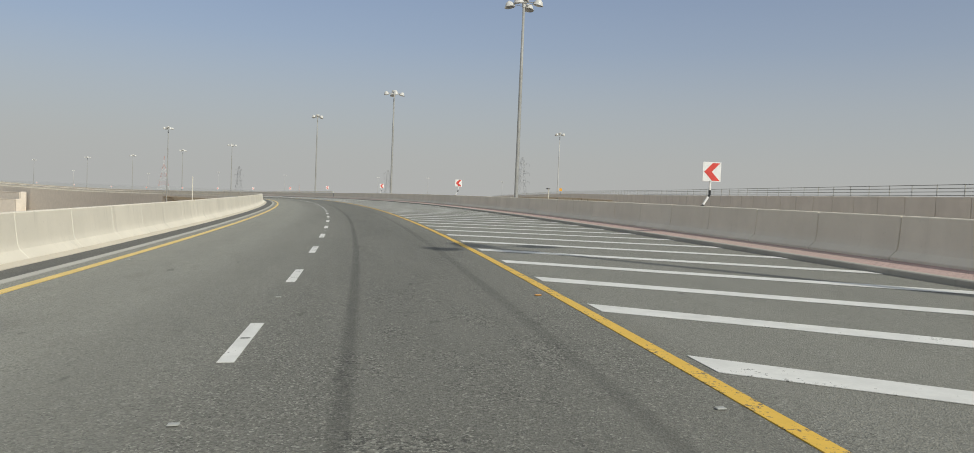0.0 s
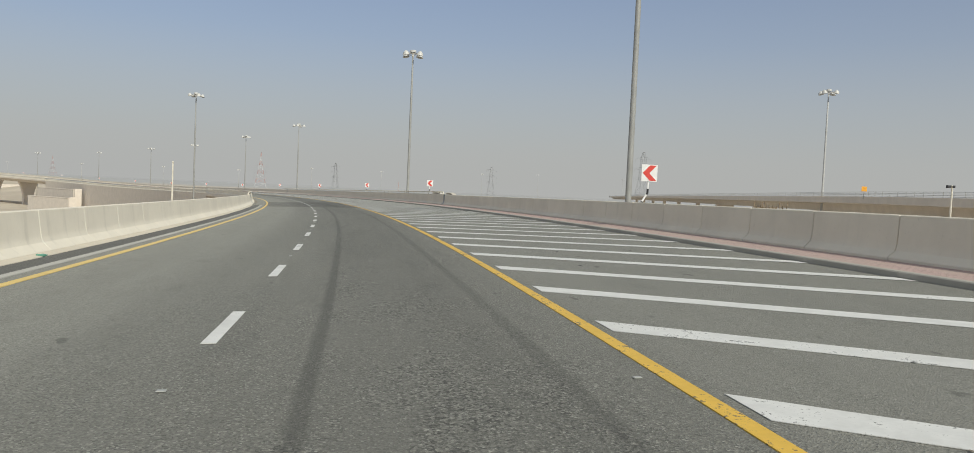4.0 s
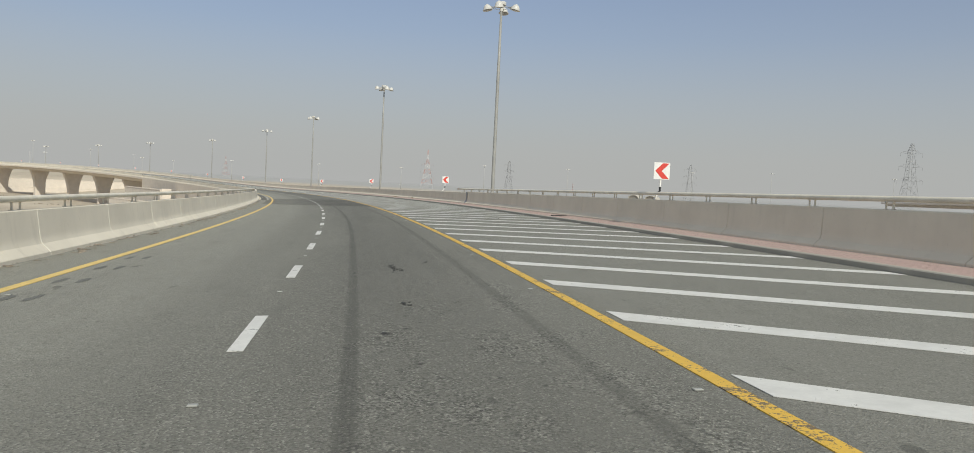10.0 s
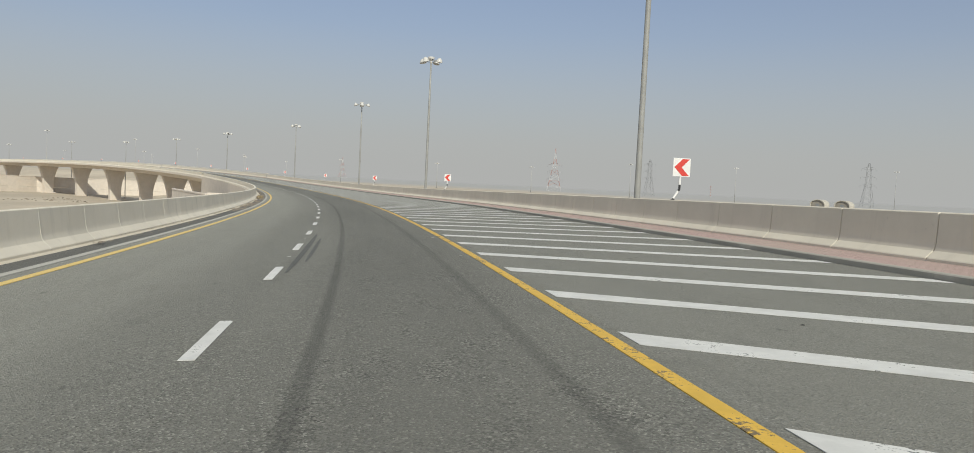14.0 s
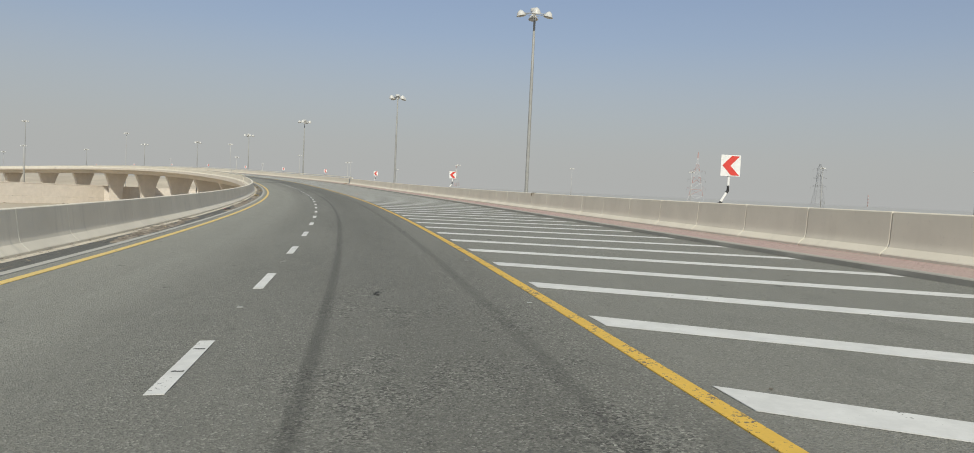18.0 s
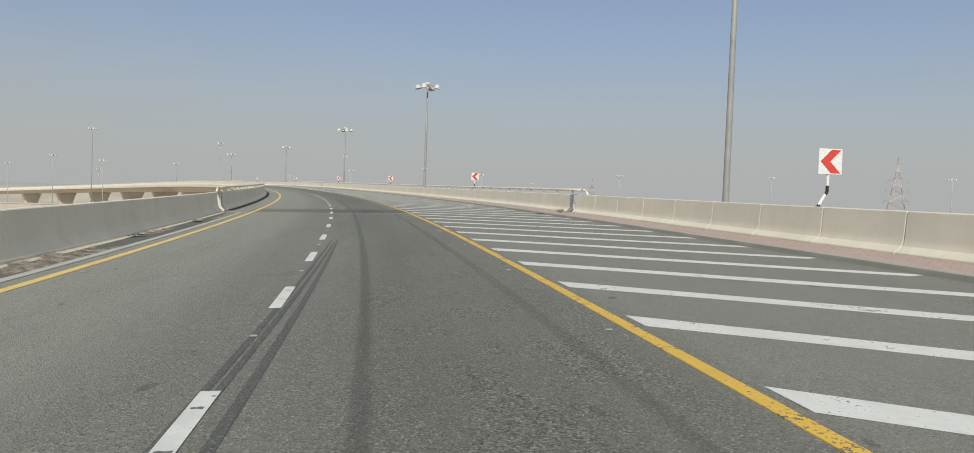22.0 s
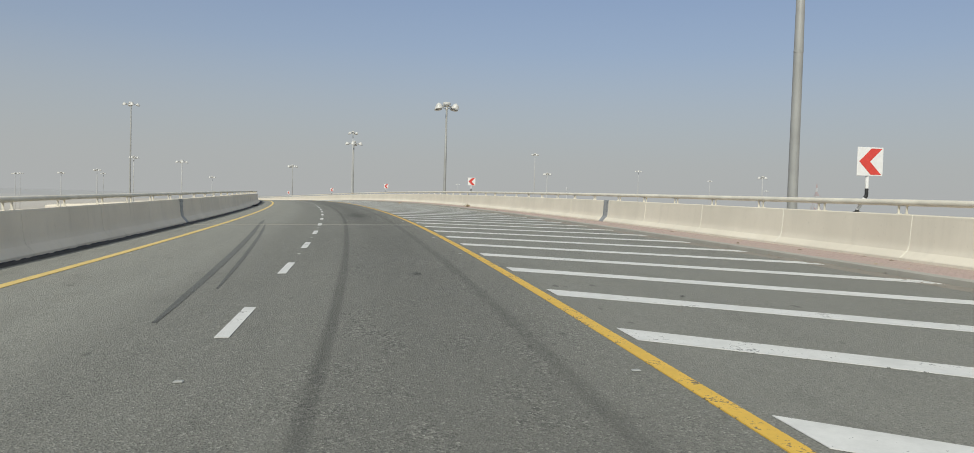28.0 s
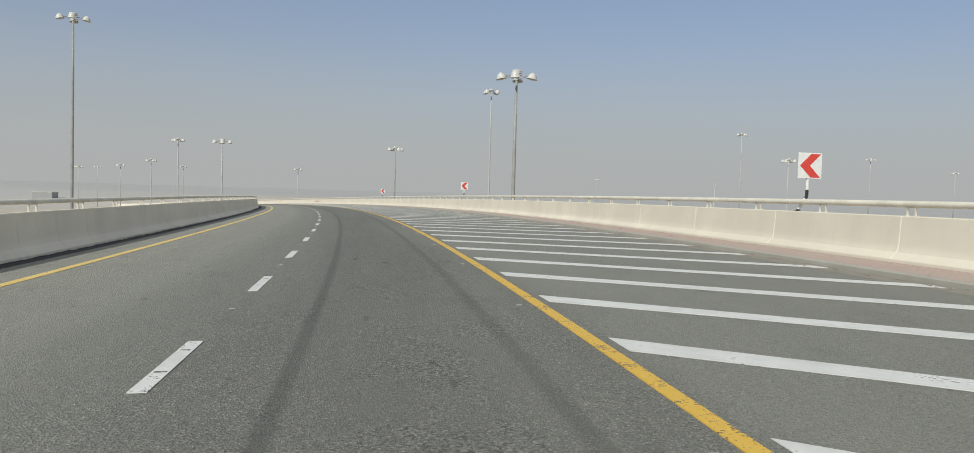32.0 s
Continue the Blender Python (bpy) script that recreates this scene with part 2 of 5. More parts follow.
    hole = mth(m, 'MULTIPLY', hole, mth(m, 'MULTIPLY', ramp(m, noise_at(m, stretch(m, uv, 0.16, 0.7, 1), 1.0, 4, 0.6), 0.5, 0.66), lane))
    col = mix(m, mth(m, 'MULTIPLY', hole, 0.8), col, tuple(c * 0.33 for c in dark))
    spots = noise_at(m, stretch(m, uv, 1.3, 3.2, 1), 1.0, 2, 0.5)
    col = mix(m, mth(m, 'MULTIPLY', ramp(m, spots, 0.70, 0.76), 0.5), col, tuple(c * 0.45 for c in dark))
    base(m, col)
    bump(m, mth(m, 'ADD', grain, mth(m, 'MULTIPLY', stone.outputs["Distance"], 0.8)), 0.8, 0.014)
    return m


def concrete(name, colour, streak=0.3, stain=(0.16, 0.145, 0.12), pore=0.18):
    m = mat(name, colour, 0.88)
    o = nd(m, "ShaderNodeNewGeometry").outputs["Position"]
    rnd = nd(m, "ShaderNodeObjectInfo").outputs["Random"]
    big = noise_at(m, o, 0.55, 5, 0.6)
    drip = noise_at(m, stretch(m, o, 2.2, 2.2, 0.18), 1.0, 5, 0.65)
    fine = noise_at(m, o, 38, 3, 0.7)
    pores = noise_at(m, o, 9, 4, 0.7)
    col = mix(m, ramp(m, big, 0.3, 0.75), tuple(c * 0.93 for c in colour), tuple(min(1, c * 1.04) for c in colour))
    col = mix(m, mth(m, 'MULTIPLY', ramp(m, drip, 0.52, 0.8), streak), col, stain)
    col = mix(m, mth(m, 'MULTIPLY', ramp(m, pores, 0.6, 0.75), pore), col, stain)
    col = mix(m, mth(m, 'MULTIPLY', rnd, 0.14), col, tuple(c * 0.75 for c in colour))
    base(m, col)
    bump(m, fine, 0.25, 0.006)
    return m


def paint(name, colour, under, wear, rough=0.6):
    m = mat(name, colour, rough)
    o = nd(m, "ShaderNodeNewGeometry").outputs["Position"]
    rnd = nd(m, "ShaderNodeObjectInfo").outputs["Random"]
    a = noise_at(m, o, 2.1, 6, 0.75)
    b = noise_at(m, o, 26, 3, 0.7)
    patchy = mth(m, 'ADD', a, mth(m, 'MULTIPLY', mth(m, 'SUBTRACT', b, 0.5), 0.8))
    patchy = mth(m, 'ADD', patchy, mth(m, 'MULTIPLY', mth(m, 'SUBTRACT', rnd, 0.5), 0.10))
    col = mix(m, ramp(m, a, 0.3, 0.7), tuple(c * 0.82 for c in colour), colour)
    col = mix(m, ramp(m, patchy, wear, wear + 0.07), col, under)
    base(m, col)
    bump(m, b, 0.2, 0.004)
    return m


def plain(name, colour, rough=0.5, metal=0.0, vary=0.12, scale=3.0):
    m = mat(name, colour, rough, metal)
    o = coords(m, "Object")
    n = noise_at(m, o, scale, 5, 0.65)
    base(m, mix(m, ramp(m, n, 0.3, 0.75), tuple(c * (1 - vary) for c in colour), tuple(min(1, c * (1 + vary)) for c in colour)))
    return m


M_ROAD = asphalt("asphalt_worn", (0.130, 0.128, 0.1115), (0.193, 0.190, 0.165), ((1.07, 0.080, 0.50), (3.15, 0.095, 0.34), (2.1, 1.15, 0.19), (-1.0, 0.5, 0.08), (-2.7, 0.4, 0.06)))
M_PATCH = asphalt("asphalt_patch", (0.084, 0.082, 0.072), (0.124, 0.121, 0.105), ((2.0, 0.7, 0.2),))
M_DRAIN = asphalt("asphalt_drain", (0.060, 0.060, 0.055), (0.093, 0.092, 0.084), ())
M_RUBBER = asphalt("asphalt_rubbered", (0.074, 0.075, 0.070), (0.113, 0.114, 0.105), ())
M_OIL = asphalt("asphalt_oily", (0.075, 0.076, 0.072), (0.116, 0.117, 0.108), ())
M_CONC = concrete("barrier_concrete", (0.703, 0.648, 0.540), 0.14, (0.26, 0.235, 0.20))
M_CONCOLD = concrete("streaked_barrier_concrete", (0.735, 0.680, 0.572), 0.30, (0.30, 0.275, 0.235))
M_TAR = plain("tarry_dirt", (0.045, 0.045, 0.042), 0.85, 0, 0.4, 14)
M_SCRATCH = plain("dusty_scratch", (0.235, 0.231, 0.203), 0.9, 0, 0.18, 9)
M_JOINTLIGHT = plain("pale_joint_light", (0.72, 0.68, 0.58), 0.9, 0, 0.08, 5)
M_DECK = concrete("deck_concrete", (0.687, 0.618, 0.534), 0.12, (0.36, 0.32, 0.26), 0.05)
M_WALL = concrete("panel_concrete", (0.673, 0.605, 0.523), 0.10, (0.36, 0.32, 0.25), 0.03)
M_KERB = concrete("kerb_concrete", (0.385, 0.365, 0.32), 0.2)
M_GUTTER = concrete("gutter_concrete", (0.44, 0.425, 0.385), 0.3)
M_APRON = concrete("apron_concrete", (0.60, 0.54, 0.44), 0.2, (0.30, 0.26, 0.20), 0.25)
M_BITUMEN = plain("bitumen", (0.020, 0.020, 0.022), 0.75, 0, 0.35, 9)
M_WHITE = paint("white_road_paint", (0.689, 0.683, 0.651), (0.12, 0.12, 0.11), 0.665)
M_WHITEWORN = paint("white_road_paint_worn", (0.689, 0.683, 0.651), (0.12, 0.12, 0.11), 0.52)
M_YELLOW = paint("yellow_road_paint", (0.74, 0.465, 0.066), (0.16, 0.12, 0.07), 0.575)
M_YELLOWD = paint("dusty_yellow_road_paint", (0.78, 0.565, 0.185), (0.30, 0.24, 0.14), 0.64)
M_STEEL = plain("galvanised_steel", (0.32, 0.32, 0.305), 0.6, 0.1, 0.12, 0.6)
# paler copy of the mast steel: haze painted in for the distant lamps
M_STEELHAZE = plain("hazed_galvanised_steel", (0.43, 0.43, 0.42), 0.7, 0.0, 0.08, 0.6)
M_RAIL = plain("cream_painted_rail", (0.70, 0.655, 0.55), 0.5, 0.0, 0.12, 1.5)
M_POST = plain("dusty_cream_posts", (0.64, 0.60, 0.51), 0.6, 0.1, 0.2, 5)
M_PLATE = plain("joint_plate_steel", (0.31, 0.32, 0.32), 0.6, 0.2, 0.25, 4)
M_LUM = plain("luminaire_enamel", (0.56, 0.55, 0.52), 0.4, 0.0, 0.06, 2)
M_LENS = plain("luminaire_glass", (0.30, 0.31, 0.32), 0.1)
M_DARK = plain("dark_metal", (0.05, 0.05, 0.055), 0.5, 0.3)
M_SIGNW = plain("sign_white", (0.74, 0.73, 0.71), 0.45, 0, 0.04, 6)
M_SIGNR = plain("sign_red", (0.62, 0.060, 0.045), 0.45, 0, 0.08, 6)
M_SIGNB = plain("sign_back", (0.33, 0.34, 0.34), 0.5, 0.5)
M_BLACK = plain("black_paint", (0.022, 0.022, 0.024), 0.5, 0, 0.2, 8)
M_ORANGE = plain("orange_sign", (0.80, 0.36, 0.03), 0.5, 0, 0.05, 4)
M_RAG = plain("orange_rag", (0.50, 0.19, 0.06), 0.8, 0, 0.3, 12)
# pylon colours kept pale and low in contrast, with the haze painted in
M_PYLON = plain("pylon_steel", (0.34, 0.34, 0.34), 0.6, 0.4)
M_PYRED = plain("pylon_red", (0.44, 0.25, 0.22), 0.6)
M_PYWHITE = plain("pylon_white", (0.55, 0.54, 0.53), 0.6)
M_REDPAINT = plain("faded_red_paint", (0.46, 0.17, 0.15), 0.8, 0, 0.3, 6)
M_SOOT = plain("soot", (0.36, 0.345, 0.32), 0.95, 0, 0.35, 30)
M_DUST = concrete("drifted_dust", (0.26, 0.235, 0.195), 0.5, (0.14, 0.115, 0.085))
M_SHEDIN = plain("shed_front", (0.30, 0.275, 0.235), 0.8, 0, 0.1, 0.5)
M_TYRE = plain("tyre_rubber", (0.025, 0.025, 0.025), 0.8)
M_STRAW = plain("dry_straw", (0.42, 0.335, 0.18), 0.85, 0, 0.3, 20)
M_TWIG = plain("dry_twig", (0.22, 0.17, 0.11), 0.85, 0, 0.3, 20)
M_SHED = plain("pale_sheet_roof", (0.50, 0.465, 0.40), 0.6, 0, 0.1, 0.3)
M_SCRUB = plain("dry_scrub", (0.13, 0.11, 0.075), 0.9, 0, 0.4, 2)
M_EARTH = plain("brown_earth", (0.24, 0.19, 0.135), 0.95, 0, 0.3, 1.5)
M_GREEN = plain("green_plastic", (0.10, 0.26, 0.19), 0.4)
M_STUDO = plain("amber_stud", (0.62, 0.30, 0.06), 0.4)
M_STUDW = plain("pale_stud", (0.36, 0.36, 0.335), 0.4)
M_SAND = mat("desert_sand", (0.42, 0.35, 0.26), 0.95)
_o = nd(M_SAND, "ShaderNodeNewGeometry").outputs["Position"]
_c = mix(M_SAND, ramp(M_SAND, noise_at(M_SAND, _o, 0.02, 8, 0.62), 0.35, 0.68), (0.42, 0.36, 0.28), (0.54, 0.47, 0.37))
_c = mix(M_SAND, mth(M_SAND, 'MULTIPLY', ramp(M_SAND, noise_at(M_SAND, _o, 0.22, 6, 0.7), 0.55, 0.75), 0.5), _c, (0.20, 0.165, 0.12))
# distance haze painted into the sand: far ground blends to the horizon's grey
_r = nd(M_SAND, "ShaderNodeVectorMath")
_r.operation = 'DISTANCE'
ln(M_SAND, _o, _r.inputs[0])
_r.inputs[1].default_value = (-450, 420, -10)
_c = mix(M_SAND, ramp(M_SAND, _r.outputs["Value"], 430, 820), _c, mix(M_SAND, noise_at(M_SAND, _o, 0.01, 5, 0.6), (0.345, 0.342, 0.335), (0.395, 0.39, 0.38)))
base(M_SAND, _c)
bump(M_SAND, noise_at(M_SAND, _o, 1.3, 6, 0.7), 0.6, 0.25)
M_SOIL = mat("gutter_soil", (0.20, 0.165, 0.12), 0.95)
_o = nd(M_SOIL, "ShaderNodeNewGeometry").outputs["Position"]
_c = mix(M_SOIL, ramp(M_SOIL, noise_at(M_SOIL, _o, 3.0, 8, 0.7), 0.35, 0.7), (0.13, 0.105, 0.08), (0.40, 0.345, 0.275))
base(M_SOIL, _c)
bump(M_SOIL, noise_at(M_SOIL, _o, 14, 5, 0.7), 0.9, 0.03)
M_PAVER = mat("pink_pavers", (0.42, 0.22, 0.18), 0.85)
_uv = coords(M_PAVER, "UV")
_b = nd(M_PAVER, "ShaderNodeTexBrick", Scale=1.0, Mortar_Size=0.006, Brick_Width=0.2, Row_Height=0.1)
_b.inputs["Color1"].default_value = (0.475, 0.345, 0.315, 1)
_b.inputs["Color2"].default_value = (0.435, 0.305, 0.28, 1)
_b.inputs["Mortar"].default_value = (0.22, 0.17, 0.15, 1)
ln(M_PAVER, _uv, _b.inputs["Vector"])
_sx = nd(M_PAVER, "ShaderNodeSeparateXYZ")
ln(M_PAVER, _uv, _sx.inputs[0])
_us = _sx.outputs[0]
_dust = noise_at(M_PAVER, stretch(M_PAVER, _uv, 0.25, 1.2, 1), 1.0, 6, 0.65)
base(M_PAVER, mix(M_PAVER, mth(M_PAVER, 'MULTIPLY', mth(M_PAVER, 'ADD', ramp(M_PAVER, _dust, 0.38, 0.72), mth(M_PAVER, 'MULTIPLY', ramp(M_PAVER, _us, 585, 625), 0.45)), 0.62), _b.outputs["Color"], (0.42, 0.35, 0.29)))
bump(M_PAVER, _b.outputs["Fac"], -0.4, 0.004)


# ---------------------------------------------------------------- mesh helpers
def mesh_of(name, verts, faces, material, uvs=None, smooth=False):
    me = bpy.data.meshes.new(name)
    me.from_pydata([tuple(v) for v in verts], [], faces)
    if uvs is not None:
        lay = me.uv_layers.new(name="UVMap")
        for lp in me.loops:
            lay.data[lp.index].uv = uvs[lp.vertex_index]
    me.materials.append(material)
    if smooth:
        me.polygons.foreach_set("use_smooth", [len(q.vertices) == 4 for q in me.polygons])
    me.update()
    return me


def put(name, me, parent=None, m=None, label=""):
    ob = new(name, me)
    if parent is not None:
        ob.parent = parent
    if m is not None:
        ob.matrix_basis = m
    if label:
        ob["label"] = label
    return ob


def part(name, bm, material, parent=None, label="", m=None, smooth=False):
    me = bpy.data.meshes.new(name)
    bm.normal_update()
    bm.to_mesh(me)
    bm.free()
    me.materials.append(material)
    if smooth:
        me.polygons.foreach_set("use_smooth", [len(q.vertices) == 4 for q in me.polygons])
    return put(name, me, parent, m, label)


def thing(name, m, label, category, group="", kind=""):
    ob = new(name)
    ob.empty_display_size = 0.2
    ob.matrix_basis = m
    return tagged(ob, label, category, group, kind)


def sweep(profile, s0, s1, step=2.0, closed=True, caps=True, lift=None):
    """Profile points (d, h) carried along the ramp from s0 to s1. Returns verts, faces and UVs in metres."""
    n = max(1, int(math.ceil((s1 - s0) / step)))
    ss = [s0 + (s1 - s0) * i / n for i in range(n + 1)]
    k = len(profile)
    run = [0.0]
    for a, b in zip(profile, profile[1:]):
        run.append(run[-1] + math.hypot(b[0] - a[0], b[1] - a[1]))
    verts, uvs, faces = [], [], []
    for s in ss:
        for j, (d, h) in enumerate(profile):
            verts.append(at(s, d, h if lift is None else lift(s, d, h)))
            uvs.append((s, profile[j][0]))
    for i in range(n):
        for j in range(k if closed else k - 1):
            a, b = i * k + j, i * k + (j + 1) % k
            faces.append((a, b, b + k, a + k))
    if closed and caps:
        faces.append(tuple(range(k))[::-1])
        faces.append(tuple(n * k + j for j in range(k)))
    return verts, faces, uvs


def box(bm, x0, x1, y0, y1, z0, z1, bev=0.0):
    vs = [bm.verts.new((x, y, z)) for x in (x0, x1) for y in (y0, y1) for z in (z0, z1)]
    for f in ((0, 1, 3, 2), (4, 6, 7, 5), (0, 4, 5, 1), (2, 3, 7, 6), (0, 2, 6, 4), (1, 5, 7, 3)):
        bm.faces.new([vs[i] for i in f])
    if bev:
        bmesh.ops.bevel(bm, geom=bm.edges[:], offset=bev, segments=1, affect='EDGES', profile=0.5)
    return bm


def beam(bm, a, b, ra, rb=None, n=4):
    """A bar from a to b, with n sides."""
    rb = ra if rb is None else rb
    a, b = Vector(a), Vector(b)
    w = (b - a).normalized()
    u = w.orthogonal().normalized()
    v = w.cross(u)
    r1, r2 = [], []
    for i in range(n):
        t = 2 * math.pi * (i + .5) / n
        o = u * math.cos(t) + v * math.sin(t)
        r1.append(bm.verts.new(a + o * ra))
        r2.append(bm.verts.new(b + o * rb))
    for i in range(n):
        bm.faces.new((r1[i], r1[(i + 1) % n], r2[(i + 1) % n], r2[i]))
    bm.faces.new(r1[::-1])
    bm.faces.new(r2)
    return bm


def lathe(bm, prof, n=14, at_=(0, 0, 0)):
    rings = []
    o = Vector(at_)
    for r, z in prof:
        rings.append([bm.verts.new(o + Vector((r * math.cos(2 * math.pi * i / n), r * math.sin(2 * math.pi * i / n), z))) for i in range(n)])
    for p, q in zip(rings, rings[1:]):
        for i in range(n):
            bm.faces.new((p[i], p[(i + 1) % n], q[(i + 1) % n], q[i]))
    bm.faces.new(rings[0][::-1])
    bm.faces.new(rings[-1])
    return bm


def prism(bm, outline, y0, y1):
    """A flat outline of (x, z) given thickness from y0 to y1."""
    a = [bm.verts.new((x, y0, z)) for x, z in outline]
    b = [bm.verts.new((x, y1, z)) for x, z in outline]
    n = len(outline)
    bm.faces.new(a)
    bm.faces.new(b[::-1])
    for i in range(n):
        bm.faces.new((a[i], b[i], b[(i + 1) % n], a[(i + 1) % n]))
    return bm


# ---------------------------------------------------------------- desert ground
RC = 703.0


def smooth01(v):
    v = min(1.0, max(0.0, v))
    return v * v * (3 - 2 * v)


def ground_z(x, y):
    d = math.hypot(x + RC, y) - RC
    return -17.5 + 12.5 * smooth01((d - 45) / 110)


GN = 150
gv, gf = [], []
for i in range(GN + 1):
    for j in range(GN + 1):
        u, v = 2 * i / GN - 1, 2 * j / GN - 1
        x = -350 + math.copysign(abs(u) ** 1.9, u) * 3900
        y = 420 + math.copysign(abs(v) ** 1.9, v) * 3900
        far = max(abs(u), abs(v))
        z = ground_z(x, y) + noise.noise((x * 0.011, y * 0.011, 3.3)) * (0.5 + 1.5 * far)
        gv.append((x, y, z))
for i in range(GN):
    for j in range(GN):
        a = i * (GN + 1) + j
        gf.append((a, a + GN + 1, a + GN + 2, a + 1))
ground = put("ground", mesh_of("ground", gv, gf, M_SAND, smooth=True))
tagged(ground, "pale sandy desert plain with darker scrubby patches, greyed by painted haze far out", "ground", kind="structure")

# ---------------------------------------------------------------- the ramp: carriageway, edges, bridges
BRIDGES = ((173.0, 330.0), (596.0, 1200.0))
END = 1200.0


prof = [(-5.45, 0), (-4.2, 0), (-3, 0), (-1.5, 0), (0, 0), (1, 0), (2, 0), (3, 0), (4, 0), (6, 0), (8, 0), (10, 0), (11.8, 0), (11.8, -.16), (-5.45, -.16)]
v, f, uv = sweep(prof, -58, END)
road = put("road", mesh_of("road", v, f, M_ROAD, uv))
tagged(road, "worn grey asphalt ramp curving left, two lanes and a hatched shoulder", "road", kind="structure")


def strip(name, s0, s1, d0, d1, h, material, parent, label="", skew0=0.0, skew1=0.0, step=1.5, thick=0.004):
    """A thin laid strip; its ends run askew by skew metres per metre across."""
    n = max(1, int(math.ceil((s1 - s0) / step)))
    cols = max(1, int(math.ceil((d1 - d0) / 1.2)))
    verts, uvs, faces = [], [], []
    for layer in (0, 1):
        for i in range(n + 1):
            for j in range(cols + 1):
                d = d0 + (d1 - d0) * j / cols
                a, b = s0 + skew0 * d, s1 + skew1 * d
                s = a + (b - a) * i / n
                verts.append(at(s, d, h - layer * thick))
                uvs.append((s, d))
    k, base_ = cols + 1, (n + 1) * (cols + 1)
    for i in range(n):
        for j in range(cols):
            a = i * k + j
            faces.append((a, a + 1, a + k + 1, a + k))
    rim = [i for i in range(k)] + [i * k + cols for i in range(1, n + 1)] + [n * k + j for j in range(cols - 1, -1, -1)] + [i * k for i in range(n - 1, 0, -1)]
    for a, b in zip(rim, rim[1:] + rim[:1]):
        faces.append((a, a + base_, b + base_, b))
    return put(name, mesh_of(name, verts, faces, material, uvs), parent, label=label)


# darker relaid asphalt at the bridge ends
strip("asphalt_patch", 164.9, 190.3, -4.1, 3.98, 0.006, M_PATCH, road, "dark relaid asphalt strip", -0.62, -0.27)
strip("asphalt_patch", 309.5, 336.6, -4.6, 3.98, 0.006, M_PATCH, road, "dark relaid asphalt strip", -0.86, -0.55)
strip("asphalt_patch", 595.7, 601.0, -4.2, 4.2, 0.006, M_PATCH, road, "dark relaid asphalt strip")
# steel and sealant lines of the expansion joints
for s0, d0, d1, sk, w, mt in ((177.2, -5.3, 3.6, -0.66, 0.03, M_PLATE), (176.9, -5.3, 3.6, -0.66, 0.02, M_PLATE), (176.0, -5.3, 3.6, -0.66, 0.03, M_BLACK), (322.5, -4.0, 3.9, -0.7, 0.035, M_KERB), (323.3, -4.0, 3.9, -0.7, 0.02, M_BLACK),
                              (595.55, -5.3, 11.6, 0.0, 0.035, M_KERB), (739.45, -5.3, 11.6, 0.012, 0.035, M_KERB), (739.70, -5.3, 11.6, 0.012, 0.02, M_KERB)):
    strip("expansion_joint", s0, s0 + w, d0, d1, 0.0105, mt, road, "thin expansion joint line", sk, sk, thick=0.006)
# rubber streaks and an oily stain
for s0, s1, a, b, w in ((532, 577, -0.63, 0.27, 0.075), (533, 576, -0.52, 0.36, 0.07), (532, 577, -0.04, 0.43, 0.09), (740, 744, -2.38, -2.62, 0.12), (716, 742.5, -0.9, -2.6, 0.16), (719, 740, -0.75, -2.2, 0.10),
                        (362, 373, 0.20, 0.28, 0.13), (364, 371, 0.42, 0.46, 0.1), (515.5, 528, -0.17, -0.04, 0.12), (516.5, 520.5, 0.13, 0.13, 0.09), (519, 527.5, 1.37, 1.34, 0.10), (664, 700, 0.1, 0.45, 0.12)):
    n = int((s1 - s0) / 1.5) + 1
    verts, uvs, faces = [], [], []
    for i in range(n + 1):
        q = i / n
        s, d = s0 + (s1 - s0) * q, a + (b - a) * q
        taper = 0.35 + 0.65 * math.sin(math.pi * min(1, max(0, q))) ** 0.5
        for e in (-1, 1):
            verts.append(at(s, d + e * w / 2 * taper, 0.005))
            uvs.append((s, d + e * w / 2))
    for i in range(n):
        faces.append((2 * i, 2 * i + 1, 2 * i + 3, 2 * i + 2))
    put("tyre_mark", mesh_of("tyre_mark", verts, faces, M_RUBBER, uvs), road, label="black tyre streak")


def stain(s0, d0, ls, ld, seed, name="oil_stain", material=None, label="dark oily stain", h=0.005):
    rnd = random.Random(seed)
    n = 28
    verts, uvs = [at(s0, d0, h)], [(s0, d0)]
    for i in range(n):
        t = 2 * math.pi * i / n
        r = 0.75 + 0.4 * rnd.random()
        s, d = s0 + ls * r * math.cos(t), d0 + ld * r * math.sin(t)
        verts.append(at(s, d, h))
        uvs.append((s, d))
    put(name, mesh_of(name, verts, [(0, 1 + i, 1 + (i + 1) % n) for i in range(n)], material or M_OIL, uvs), road, label=label)


rs = random.Random(12)
for k in range(16):
    stain(rs.uniform(170, 189), rs.gauss(1.25, .28), rs.uniform(.3, 1.2), rs.uniform(.03, .08), 300 + k, "worn_patch", M_ROAD, "lighter worn-through spot in the relaid asphalt", .0085 + .0003 * k)
for k in range(17):
    for d in (-3.37, -3.03):
        stain(230.6 + 2.02 * k, d - .0145 * k, .36, .065, 40 + 2 * k + (d > -3.2))


